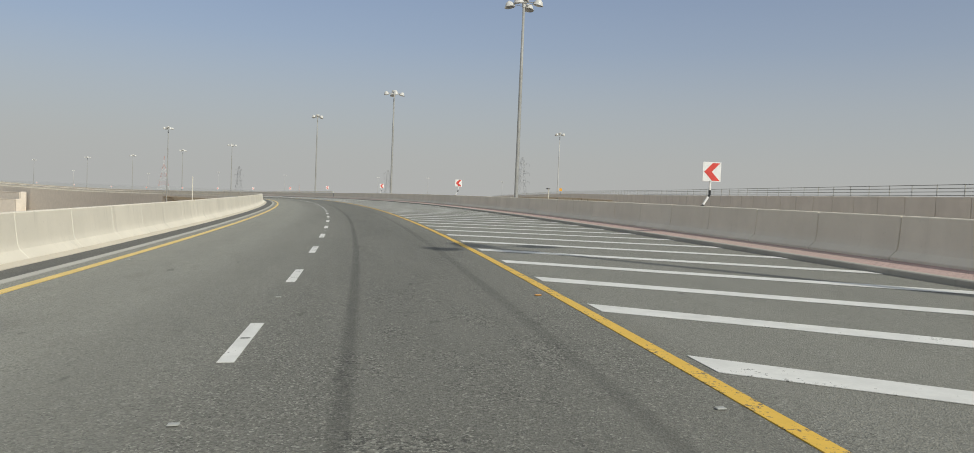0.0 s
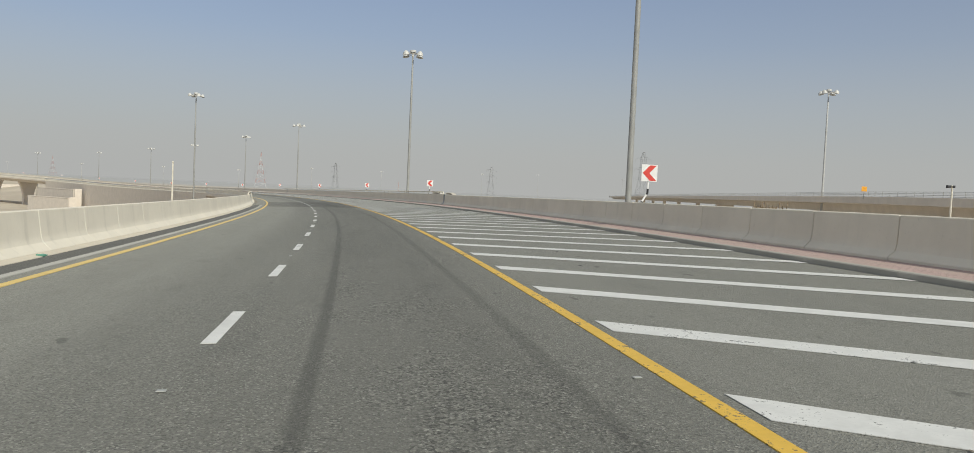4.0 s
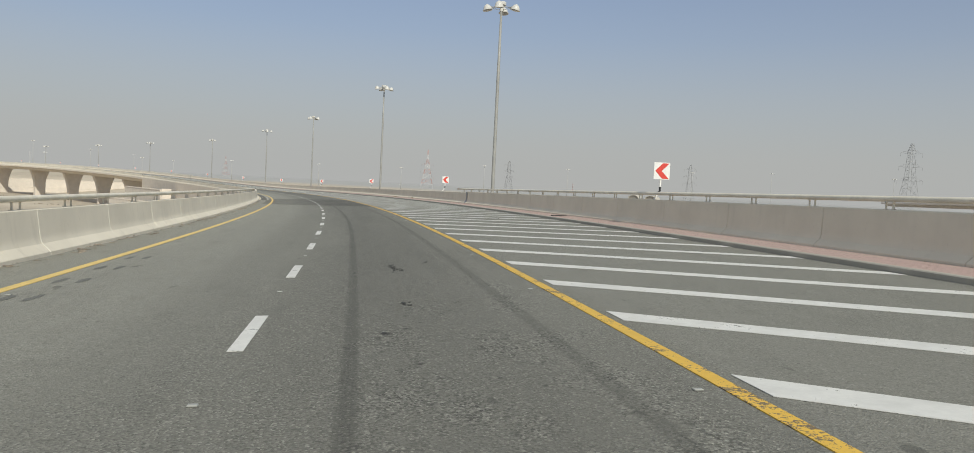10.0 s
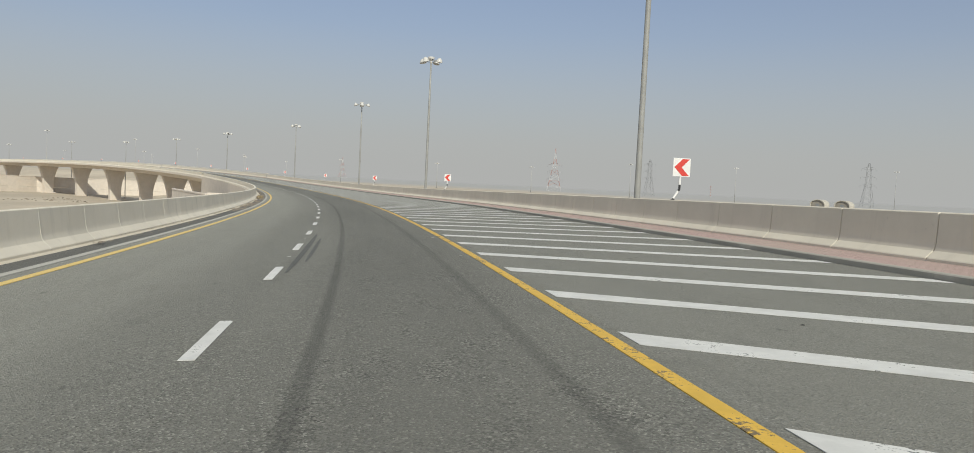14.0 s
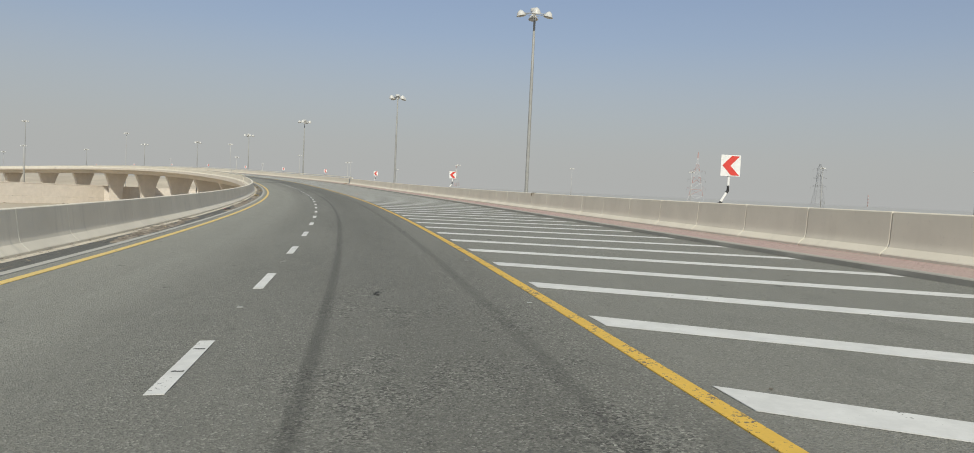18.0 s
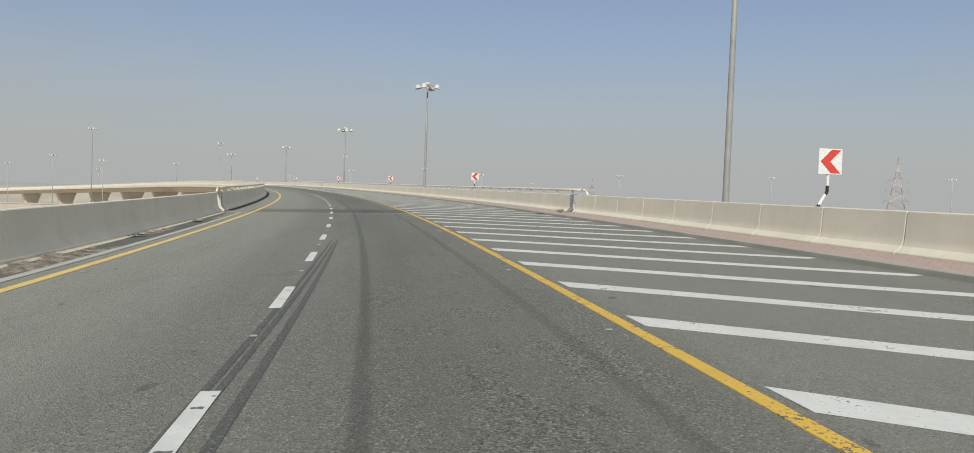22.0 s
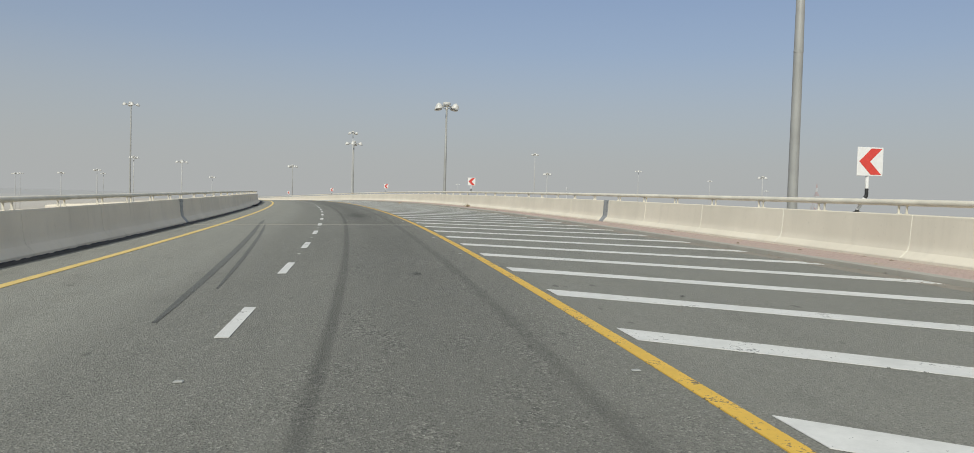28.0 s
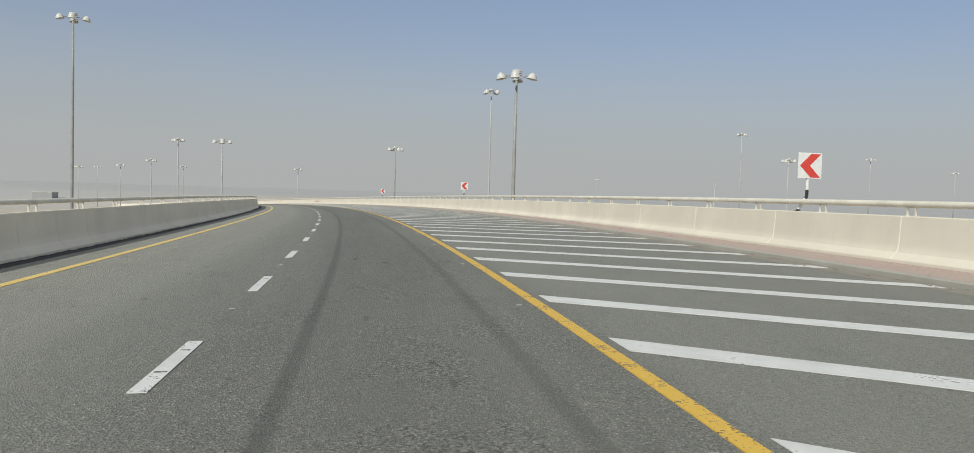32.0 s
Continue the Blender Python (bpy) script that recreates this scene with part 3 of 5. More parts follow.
def scuff(s0, d0, ls, ld, seed):
    """A ragged cluster of small tarry specks pressed into the surface."""
    rnd = random.Random(seed)
    verts, faces = [], []
    for c in range(int(9 + 30 * ls)):
        cs, cd = s0 + ls * rnd.gauss(0, .5), d0 + ld * rnd.gauss(0, .5)
        a, b = rnd.uniform(.008, .05) * (1 + ls), rnd.uniform(.008, .030)
        base_ = len(verts)
        for i in range(7):
            t = 2 * math.pi * i / 7
            r = .5 + .7 * rnd.random()
            verts.append(at(cs + a * r * math.cos(t), cd + b * r * math.sin(t) + .3 * a * math.cos(t), .0055 + .0001 * c))
        faces.append(tuple(range(base_, base_ + 7)))
    put("dirt_speck", mesh_of("dirt_speck", verts, faces, M_TAR), road, label="ragged dark specks of tar on the asphalt")


for k, (s, d, a, b) in enumerate(((614.84, 1.72, .10, .07), (614.7, 2.05, .10, .12), (614.25, 2.5, .14, .12), (613.8, 1.35, .08, .06), (613.8, 3.33, .06, .10), (620.45, 2.8, .55, .12), (622.1, 2.0, .35, .10), (619.7, 1.6, .5, .05),
                                  (253.8, 1.4, .10, .05), (255.9, 1.75, .3, .10), (260.7, 1.8, .8, .06), (232.0, 1.5, .3, .08))):
    scuff(s, d, a, b, k)
for k in range(64):
    scuff(rs.uniform(20, 830), rs.choice((1.9, 1.9, 2.2, 2.6, -2.4, -1.0)) + rs.gauss(0, .4), rs.uniform(.04, .30), rs.uniform(.03, .10), 120 + k)

# pale scratch dragged across the hatching
vv, ff = [], []
rnd = random.Random(77)
for k in range(41):
    q = k / 40
    s, d, w = 626.5 - 10.6 * q, 5.55 + .95 * math.sin(1.75 * q) + rnd.uniform(-.012, .012), rnd.uniform(.008, .035)
    vv += [at(s, d - w, .0125), at(s, d + w, .0125)]
    if k and rnd.random() < .85:
        ff.append((2 * k, 2 * k + 1, 2 * k - 1, 2 * k - 2))
put("scratch_mark", mesh_of("scratch_mark", vv, ff, M_SCRATCH), road, label="faint pale scratch across the hatched shoulder")

# painted lines
for name, d, w in (("yellow_edge_line", -3.951, 0.185), ("yellow_edge_line", 4.045, 0.160)):
    strip(name, -58, 1100, d - w / 2, d + w / 2, 0.009, M_YELLOW if d > 0 else M_YELLOWD, road, "solid yellow edge line, worn in places" if d > 0 else "solid yellow edge line, pale with dust", step=2.0, thick=0.009)
dash = mesh_of("lane_dash", [(x, y, z) for z in (0, .006) for x, y in ((-.075, -.17), (.075, -.17), (.075, .93), (.075, 1.854), (-.075, 1.854), (-.075, .93))],
               [(6, 7, 8, 11), (11, 8, 9, 10), (0, 1, 7, 6), (1, 2, 8, 7), (2, 3, 9, 8), (3, 4, 10, 9), (4, 5, 11, 10), (5, 0, 6, 11)], M_WHITE)
def scuffed(spots):
    me = dash.copy()
    bm = bmesh.new()
    bm.from_mesh(me)
    for y0, w, seed in spots:
        rr = random.Random(seed)
        x0, x1 = -w * rr.uniform(.75, 1.1), w * rr.uniform(.75, 1.1)
        edge = [(x0 + (x1 - x0) * k / 4, -1) for k in range(5)] + [(x1 - (x1 - x0) * k / 4, 1) for k in range(5)]
        f = bm.faces.new([bm.verts.new((x, y0 + e * rr.uniform(.014, .034), .0075)) for x, e in edge])
        f.material_index = 1
    bm.normal_update()
    bm.to_mesh(me)
    bm.free()
    me.materials.append(M_RUBBER)
    return me


dashes = [dash, scuffed(((.55, .055, 1), (1.45, .05, 2))), scuffed(((.5, .06, 3), (1.4, .055, 4))), scuffed(((.95, .05, 5),))]
for n in range(-8, 178):
    put("lane_dash", dashes[(n * 7 + n // 3) % 4], road, seat(6.0 * n + 1.2, 0, 0.003))
for k, q in enumerate((309.6, 310.2, 311.2, 311.85, 329.0, 329.95, 330.75, 335.2)):
    stain(q, .02 * math.sin(5 * k), .10 + .04 * (k % 3), .045, 400 + k, "paint_remnant", M_WHITE, "torn remnant of an old white dash", .0105)
# hatching of the shoulder: stations of the tips
HK = [0, 15, 28, 50, 80, 122, 126, 157, 188, 225]
HS = [10.3, 60.58, 103.97, 177.35, 278.65, 419.74, 433.27, 537.32, 641.05, 765.75]
W, SL, DW = 0.59, -0.86, 7.08
hv = []
for z in (0.0, 0.006):
    for j in range(5):
        x = DW * j / 4
        lo = -0.69 if j == 0 else -W
        hv += [(x, SL * x + lo, z), (x, SL * x, z)]
hf = [(10 + 2 * j, 12 + 2 * j, 13 + 2 * j, 11 + 2 * j) for j in range(4)]
hf += [(2 * j, 2 * j + 2, 12 + 2 * j, 10 + 2 * j) for j in range(4)] + [(2 * j + 3, 2 * j + 1, 11 + 2 * j, 13 + 2 * j) for j in range(4)]
hf += [(1, 0, 10, 11), (8, 9, 19, 18)]
hatch = mesh_of("hatch_stripe", hv, hf, M_WHITE)
hatch_worn = mesh_of("hatch_stripe", hv, hf, M_WHITEWORN)
for n in range(-9, 290):
    s = float(np.interp(n, HK, HS)) if 0 <= n <= 225 else (HS[0] + 3.352 * n if n < 0 else HS[-1] + 3.362 * (n - 225))
    put("hatch_stripe", hatch_worn if n in (13, 128) else hatch, road, seat(s, 4.25, 0.003))
# raised studs
bm = box(bmesh.new(), -.038, .038, -.03, .03, 0, .013, .006)
stud = part("road_stud", bm, M_STUDW, road, m=seat(11.2, 0, 0.002)).data
bm = box(bmesh.new(), -.05, .05, -.04, .04, 0, .018, .010)
stud_o = part("road_stud", bm, M_STUDO, road, m=seat(11.2, 3.76, 0.002)).data
rs = random.Random(21)
for n in range(-4, 146):
    s = 11.2 + 6.0 * n
    amber = 160 < s < 190 or 306 < s < 336
    if n and rs.random() < 0.8:
        put("road_stud", stud, road, seat(s, 0, 0.002))
        put("road_stud", stud_o if amber else stud, road, seat(s, 3.76, 0.002))
    if n % 2 and rs.random() < 0.8:
        put("road_stud", stud_o if amber else stud, road, seat(s, -3.66, 0.002))

# ---------------------------------------------------------------- left gutter
for s0, s1 in ((-58, 173), (332, 595)):
    v, f, uv = sweep([(-4.35, .0), (-4.352, .014), (-4.54, .018), (-4.54, .0)], s0, s1)
    tagged(put("kerb_edge", mesh_of("kerb_edge", v, f, M_GUTTER, uv)), "flush pale concrete edging along the gutter", "kerb", kind="structure")
for s0, s1 in ((-57, 173), (331, 595)):
    v, f, uv = sweep([(-4.54, .012), (-4.8, .006), (-5.17, .012)], s0, s1, closed=False)
    tagged(put("drain_channel", mesh_of("drain_channel", v, f, M_DRAIN, uv)), "dark shallow drainage channel beside the barrier", "gutter", kind="structure")
    v, f, uv = sweep([(-5.17, .008), (-5.175, .026 if s0 < 0 else .018), (-5.26, .05 if s0 < 0 else .022), (-5.46, .085 if s0 < 0 else .03)], s0, s1, closed=False)
    tagged(put("gutter_apron", mesh_of("gutter_apron", v, f, M_APRON, uv)), "dusty cream concrete apron at the barrier foot", "gutter", kind="structure")
rnd = random.Random(7)
v, f, uv = sweep([(-4.545, .012), (-4.66, .03), (-4.78, .05), (-4.9, .03), (-5.0, .05), (-5.1, .03), (-5.22, .045), (-5.46, .03)], 392, 595, step=0.35, closed=False, lift=lambda s, d, h: .004 + h * 1.3 * rnd.random() * min(1, max(-.3, 2.2 * noise.noise((s * .22, d * 2.1, 4.4)) + .25)))
tagged(put("soil_strip", mesh_of("soil_strip", v, f, M_SOIL, uv)), "strip of loose brown soil and litter in the gutter", "soil", kind="stuff")
# torn black bitumen flashing at the barrier foot of the second bridge
rnd = random.Random(19)
v, f, uv = sweep([(-5.09, .003), (-5.36, .008), (-5.405, .07), (-5.412, .10)], 598, 1000, step=0.25, closed=False, lift=lambda s, d, h: h if h < .05 else h - .05 * rnd.random() ** 2)
tagged(put("bitumen_flashing", mesh_of("bitumen_flashing", v, f, M_BITUMEN, uv)), "torn black bitumen flashing along the barrier foot", "flashing", kind="structure")

# ---------------------------------------------------------------- right kerb and pavers
kb = prism(bmesh.new(), [(0, -.12), (0, .105), (.02, .125), (.15, .128), (.15, -.12)], -1.521, 1.521)
bmesh.ops.recalc_face_normals(kb, faces=kb.faces)
kerb = thing("kerb", seat(0, 11.41), "grey concrete kerb stones along the pink walkway", "kerb", kind="structure")
km = part("kerb_stone", kb, M_KERB, kerb, m=kerb.matrix_basis.inverted() @ seat(-28.5, 11.41)).data
for n in range(1, 298):
    put("kerb_stone", km, kerb, kerb.matrix_basis.inverted() @ seat(-28.5 + 3.0 * n, 11.41))
v, f, uv = sweep([(11.41, -.05), (11.41, .105), (11.43, .125), (11.56, .128)], 864, END, closed=False)
put("kerb_run", mesh_of("kerb_run", v, f, M_KERB, uv), kerb, kerb.matrix_basis.inverted())
v, f, uv = sweep([(11.558, .120), (12.1, .134), (12.85, .152)], -58, END, closed=False)
tagged(put("walkway", mesh_of("walkway", v, f, M_PAVER, uv)), "narrow walkway of dusty pink pavers", "pavement", kind="structure")

rnd = random.Random(17)
v, f, uv = sweep([(11.0, .0), (11.12, .010), (11.22, .022), (11.32, .035), (11.405, .075)], 600, 880, step=0.3, closed=False, lift=lambda s, d, h: .001 + h * (.1 + .9 * rnd.random() ** 2) * max(0.05, noise.noise((s * .35, 2.0, .5)) + .45) * (1 if 620 < s < 860 else .4))
tagged(put("kerb_dust", mesh_of("kerb_dust", v, f, M_DUST, uv)), "drift of pale dust along the kerb", "dust", kind="stuff")

# ---------------------------------------------------------------- barriers
def barrier_front(h0, h1, foot, toe=.10):
    """Road face of a unit, toe to top; foot: height of its curve."""
    return [(-.36, h0 - .03), (-.36, toe + h0), (-.345, toe + .022 + h0), (-.195, foot - .05 + h0), (-.175, foot + h0), (-.160, foot + .05 + h0), (-.150, foot + .11 + h0), (-.143, foot + .18 + h0), (-.10, h1 - .02)]


def barrier_mesh(name, length, side, h0, h1, foot):
    """One precast unit with chamfered ends."""
    front = barrier_front(h0, h1, foot)
    pts = front + [(-.08, h1), (.08, h1), (.10, h1 - .02), (.145, .31 + h0), (.30, .07 + h0), (.30, h0 - .1)]
    cut = .014
    small = [(x - math.copysign(cut, x), z - (cut if z > h1 - .03 else 0)) for x, z in pts]
    rings = [[(side * x, y, z) for x, z in row] for y, row in ((0.0015, small), (0.022, pts), (length / 2, pts), (length - 0.022, pts), (length - 0.0015, small))]
    verts = [v for r in rings for v in r]
    n, m = len(pts), len(rings)
    faces = [(i * n + j, i * n + (j + 1) % n, (i + 1) * n + (j + 1) % n, (i + 1) * n + j) for i in range(m - 1) for j in range(n)]
    faces += [tuple(range(n))[::-1], tuple((m - 1) * n + j for j in range(n))]
    me = mesh_of(name, verts, faces, M_CONC if side > 0 else M_CONCOLD)
    bm = bmesh.new()
    bm.from_mesh(me)
    bmesh.ops.recalc_face_normals(bm, faces=bm.faces)
    bm.faces.ensure_lookup_table()
    for i in range(1, m - 2):
        for j in range(3, 8):
            bm.faces[i * n + j].smooth = True
    for e in bm.edges:
        if len(e.link_faces) == 2 and not all(q.smooth for q in e.link_faces):
            e.smooth = False
    bm.to_mesh(me)
    bm.free()
    return me


SEAMS = {}


def seam_mesh(side, h0, h1, foot):
    """Pale bead down the road face of a joint: painted light on its edges."""
    if side not in SEAMS:
        front = barrier_front(h0, h1, foot)[1:]
        verts = []
        for x, z in front + [(-.06, h1 + .003)]:
            verts += [(side * (x + .004), -.019, z), (side * (x - .004), -.008, z), (side * (x - .004), .008, z), (side * (x + .004), .019, z)]
        faces = [(4 * i + j, 4 * i + j + 1, 4 * i + j + 5, 4 * i + j + 4) for i in range(len(front)) for j in range(3)]
        SEAMS[side] = mesh_of("joint_seam", verts, faces, M_JOINTLIGHT)
    return SEAMS[side]


def barrier(name, d, side, h0, h1, foot, cuts, label):
    root = thing(name, seat(0, d), label, "barrier", kind="structure")
    inv = root.matrix_basis.inverted()
    low = h1
    for s0, s1, length, *raised in cuts:
        h1 = raised[0] if raised else low
        n = max(1, round((s1 - s0) / length))
        step = (s1 - s0) / n
        long = step * (1 + d * .00142) - (.014 if side > 0 and s0 < 590 else 0)
        me = barrier_mesh("barrier_unit", long, side, h0, h1, foot)
        for i in range(n):
            m = inv @ seat(s0 + (i + .5) * step, d) @ Matrix.Translation((0, -long / 2, 0))
            put("barrier_unit", me, root, m)
            # bead left out on the mostly shaded stretches
            if i and (s0 < 590 if side < 0 else s0 > 590):
                put("joint_seam", seam_mesh(side, h0, h1, foot), root, m)
    pr = [(d + side * x, h) for x, h in ((-.34, h0), (-.34, .07 + h0), (-.22, .20 + h0), (-.145, .42 + h0), (-.095, low), (.095, low), (.29, .16 + h0), (.29, h0 - .1))]
    v, f, uv = sweep(pr, 874, END)
    put("barrier_run", mesh_of("barrier_run", v, f, M_CONC if side > 0 else M_CONCOLD, uv), root, inv)
    return root


bar_r = barrier("barrier_right", 13.02, 1, .10, 1.12, .30, ((-57, -9.05, 5.2), (-9.05, 167.85, 3.05), (167.85, 169.48, 3), (170.06, 172.15, 3, 1.175), (172.15, 175.11, 3, 1.175), (175.11, 307.82, 4.915, 1.175), (307.82, 312.43, 5, 1.175),
                                                           (313.02, 315.67, 3), (315.67, 595.0, 3.0696), (596.02, 598.9, 5), (598.9, 736.27, 4.906), (736.27, 740.58, 5), (741.16, 746.09, 5), (746.09, 868.74, 4.906), (868.74, 874, 6)),
                "precast concrete safety barrier units with a sloped foot")
bar_l = barrier("barrier_left", -5.74, -1, -.02, 1.0, .33, ((-57, -8.49, 5.2), (-8.49, 180.27, 3.146), (181.66, 183.3, 2), (183.3, 323.86, 5.02), (323.86, 329.98, 6.2), (330.56, 332.87, 3), (332.87, 595.78, 3.093), (597.46, 740.38, 5.2), (740.96, 874, 5.2)),
                "precast concrete safety barrier units with streaky stains")


def wall_mark(name, parent, d, side, s0, h, ls, lh, seed, material, label):
    """A thin irregular mark on the road face of a barrier."""
    rnd = random.Random(seed)
    n = 18
    verts = []
    for i in range(n):
        t, r = 2 * math.pi * i / n, .7 + .45 * rnd.random()
        hh = h + lh * r * math.sin(t)
        x = -.150 + .05 * (hh - .40) / .7
        verts.append(at(s0 + ls * r * math.cos(t), d + side * (x - .004), hh))
    put(name, mesh_of(name, verts, [tuple(range(n))], material), parent, parent.matrix_basis.inverted(), label)


for k, (ms, mh, ml, mz) in enumerate(((776.2, .60, .26, .13), (776.0, .50, .14, .08), (773.4, .62, .05, .06), (773.75, .66, .05, .07), (774.1, .58, .03, .05), (774.3, .69, .03, .03))):
    wall_mark("soot_mark", bar_l, -5.74, -1, ms, mh, ml, mz, k, M_SOOT, "grey soot mark on the concrete")
for k, (ms, mh, ml, mz) in enumerate(((986.2, .70, .55, .16), (987.6, .55, .5, .26), (989.0, .60, .5, .24), (990.4, .52, .5, .26), (991.4, .42, .4, .12))):
    wall_mark("red_mark", bar_r, 13.02, 1, ms, mh, ml, mz, 50 + k, M_REDPAINT, "faded red paint on the concrete")


# steel plates over the barrier joints
def joint_plate(s, d, side, h0, h1, parent):
    pts = [(-.36, h0 + .01), (-.36, .075 + h0), (-.165, .315 + h0), (-.12, h1 + .012), (.12, h1 + .012), (.12, h1 - .03), (-.09, h1 - .03), (-.135, .30 + h0), (-.33, .06 + h0), (-.33, h0 + .01)]
    bm = prism(bmesh.new(), [(side * x, z) for x, z in pts], 0, .54)
    bmesh.ops.recalc_face_normals(bm, faces=bm.faces)
    plate = part("joint_plate", bm, M_PLATE, parent, "grey steel plate bent over the joint", parent.matrix_basis.inverted() @ seat(s, d))
    bm = bmesh.new()
    for y in (.06, .48):
        for z in (.5, .72, .94):
            box(bm, side * -.145 - .014, side * -.145 + .014, y - .015, y + .015, h0 + z - .015, h0 + z + .015)
    part("bolt", bm, M_DARK, plate)


for s, h in ((169.5, 1.175), (312.45, 1.175), (595.45, 1.12), (740.6, 1.12)):
    joint_plate(s, 13.02, 1, .10, h, bar_r)
for s in (181.1, 330.0, 596.9, 740.4):
    joint_plate(s, -5.74, -1, -.02, 1.0, bar_l)


# ---------------------------------------------------------------- tube rails on the bridges
def tube_rail(name, s0, s1, d, h, top, rz, rd, label, runs, span=.25):
    root = thing(name, seat(s0, d), label, "guard rail", kind="structure")
    inv = root.matrix_basis.inverted()
    ring = [(rd * math.cos(t), rz * math.sin(t)) for t in (2 * math.pi * i / 10 for i in range(10))]
    pr = [(d + a, h + b) for a, b in ring]
    v, f, uv = sweep(pr, s0, s1, step=3.0)
    put("rail_tube", mesh_of("rail_tube", v, f, M_RAIL, uv, smooth=True), root, inv)
    bm = bmesh.new()
    beam(bm, (0, 0.0, h), (0, -.55, h - .03), rz, rz * .95, 8)
    beam(bm, (0, -.55, h - .03), (0, -.95, top), rz * .95, rz * .8, 8)
    part("rail_end", bm, M_RAIL, root, m=inv @ seat(s0, d), smooth=True)
    bm = bmesh.new()
    for y in (-span / 2, span / 2):
        box(bm, -.045, .045, y - .035, y + .035, top, top + .012)
        box(bm, -.022, .022, y - .011, y + .011, top + .012, h - rz * .8)
    box(bm, -.03, .03, -span / 2 - .025, span / 2 + .025, h - rz - .006, h - rz * .7)
    post = None
    for first, last, gap in runs:
        for k in range(int((last - first) / gap) + 1):
            m = inv @ seat(first + gap * k, d)
            if post is None:
                post = part("rail_post", bm, M_POST, root, m=m).data
            else:
                put("rail_post", post, root, m)


RAILTEXT = "cream tube rail on short twin posts on the barrier"
tube_rail("guard_rail", 171.5, 317.4, 13.04, 1.415, 1.175, .07, .10, RAILTEXT, ((172.8, 316.5, 2.95),))
tube_rail("guard_rail", 178.0, 331.0, -5.76, 1.235, 1.0, .068, .09, RAILTEXT, ((178.23, 330, 3.022),), .42)
tube_rail("guard_rail", 594.4, END, 13.04, 1.37, 1.12, .074, .10, RAILTEXT, ((596.0, 740, 2.93), (742.79, 770.6, 3.09), (774.4, 817, 3.09), (819.53, 960, 3.09)))
tube_rail("guard_rail", 597.5, END, -5.76, 1.228, 1.0, .062, .08, RAILTEXT, ((598.8, 740, 2.985), (741.37, 960, 3.18)), .42)

# ---------------------------------------------------------------- bridge decks, piers, retaining walls
for s0, s1 in BRIDGES:
    pr = [(-6.1, -.02), (-6.1, -.75), (-5.6, -.95), (-2.6, -1.25), (-1.6, -2.5), (9.2, -2.5), (10.2, -1.25), (13.2, -.95), (13.65, -.75), (13.65, .10), (12.6, .09), (12.6, -.17), (-5.3, -.17), (-5.3, -.02)]
    v, f, uv = sweep(pr, s0, s1, step=4.0)
    tagged(put("bridge_deck", mesh_of("bridge_deck", v, f, M_DECK, uv)), "cream concrete box girder deck of the viaduct", "bridge", kind="structure")


def pier(s):
    m = seat(s, 3.8, 0, upright=True)
    top = at(s, 3.8, -2.45).z - m.translation.z
    foot = ground_z(m.translation.x, m.translation.y) - m.translation.z - .6
    H = top - foot
    out = [(-2.6, 0)]
    k = 12
    for i in range(k + 1):
        q = i / k
        out.append((-2.6 - 2.7 * q ** 1.9, H - 10.5 * (1 - q) if H > 11 else H * q))
    pts = out + [(-x, z) for x, z in out[::-1]]
    root = thing("bridge_pier", m @ Matrix.Translation((0, 0, foot)), "tall cream concrete pier flaring out under the deck", "pier", "piers of the viaduct")
    bm = prism(bmesh.new(), pts, -1.25, 1.25)
    bmesh.ops.recalc_face_normals(bm, faces=bm.faces)
    part("pier_shaft", bm, M_DECK, root)
    bm = box(bmesh.new(), -4.6, 4.6, -2.2, 2.2, -.5, .9, .06)
    part("pier_footing", bm, M_WALL, root)
    for x in (-2.9, 2.9):
        bm = box(bmesh.new(), x - .5, x + .5, -.5, .5, H - .02, H + .10)
        part("bearing", bm, M_DARK, root)


for s in (212, 251, 290, 646, 690, 733, 778.5, 826, 871, 917, 964, 1010, 1056, 1102):
    pier(s)


def panel_wall(name, d, out, s0, s1, label):
    """Retaining wall in courses down to the sand; out: +1 faces right, -1 left."""
    pr = [(d, -.1)]
    z = -.1
    while z > -21:
        pr += [(d, z - 1.48), (d - out * .012, z - 1.48), (d - out * .012, z - 1.5), (d, z - 1.5)]
        z -= 1.5
    pr += [(d - out * .4, z), (d - out * .4, -.1)]
    v, f, uv = sweep(pr, s0, s1, step=4.0)
    tagged(put(name, mesh_of(name, v, f, M_WALL, uv)), label, "wall", kind="structure")


for s0, s1 in ((-58, 173), (330, 596)):
    panel_wall("retaining_wall", -6.15, -1, s0, s1, "cream retaining wall of concrete courses under the ramp")
    panel_wall("retaining_wall", 13.7, 1, s0, s1, "cream retaining wall of concrete courses under the ramp")
# abutment faces under the deck ends
for s, dirn in ((173.2, 1), (329.8, -1), (596.2, 1)):
    m = seat(s, 3.8, 0, upright=True)
    foot = ground_z(m.translation.x, m.translation.y) - m.translation.z - .5
    bm = box(bmesh.new(), -9.8, 9.8, -.5, .5, foot, -1.3)
    tagged(part("abutment", bm, M_WALL, m=m), "cream concrete abutment wall under the bridge end", "wall", kind="structure")
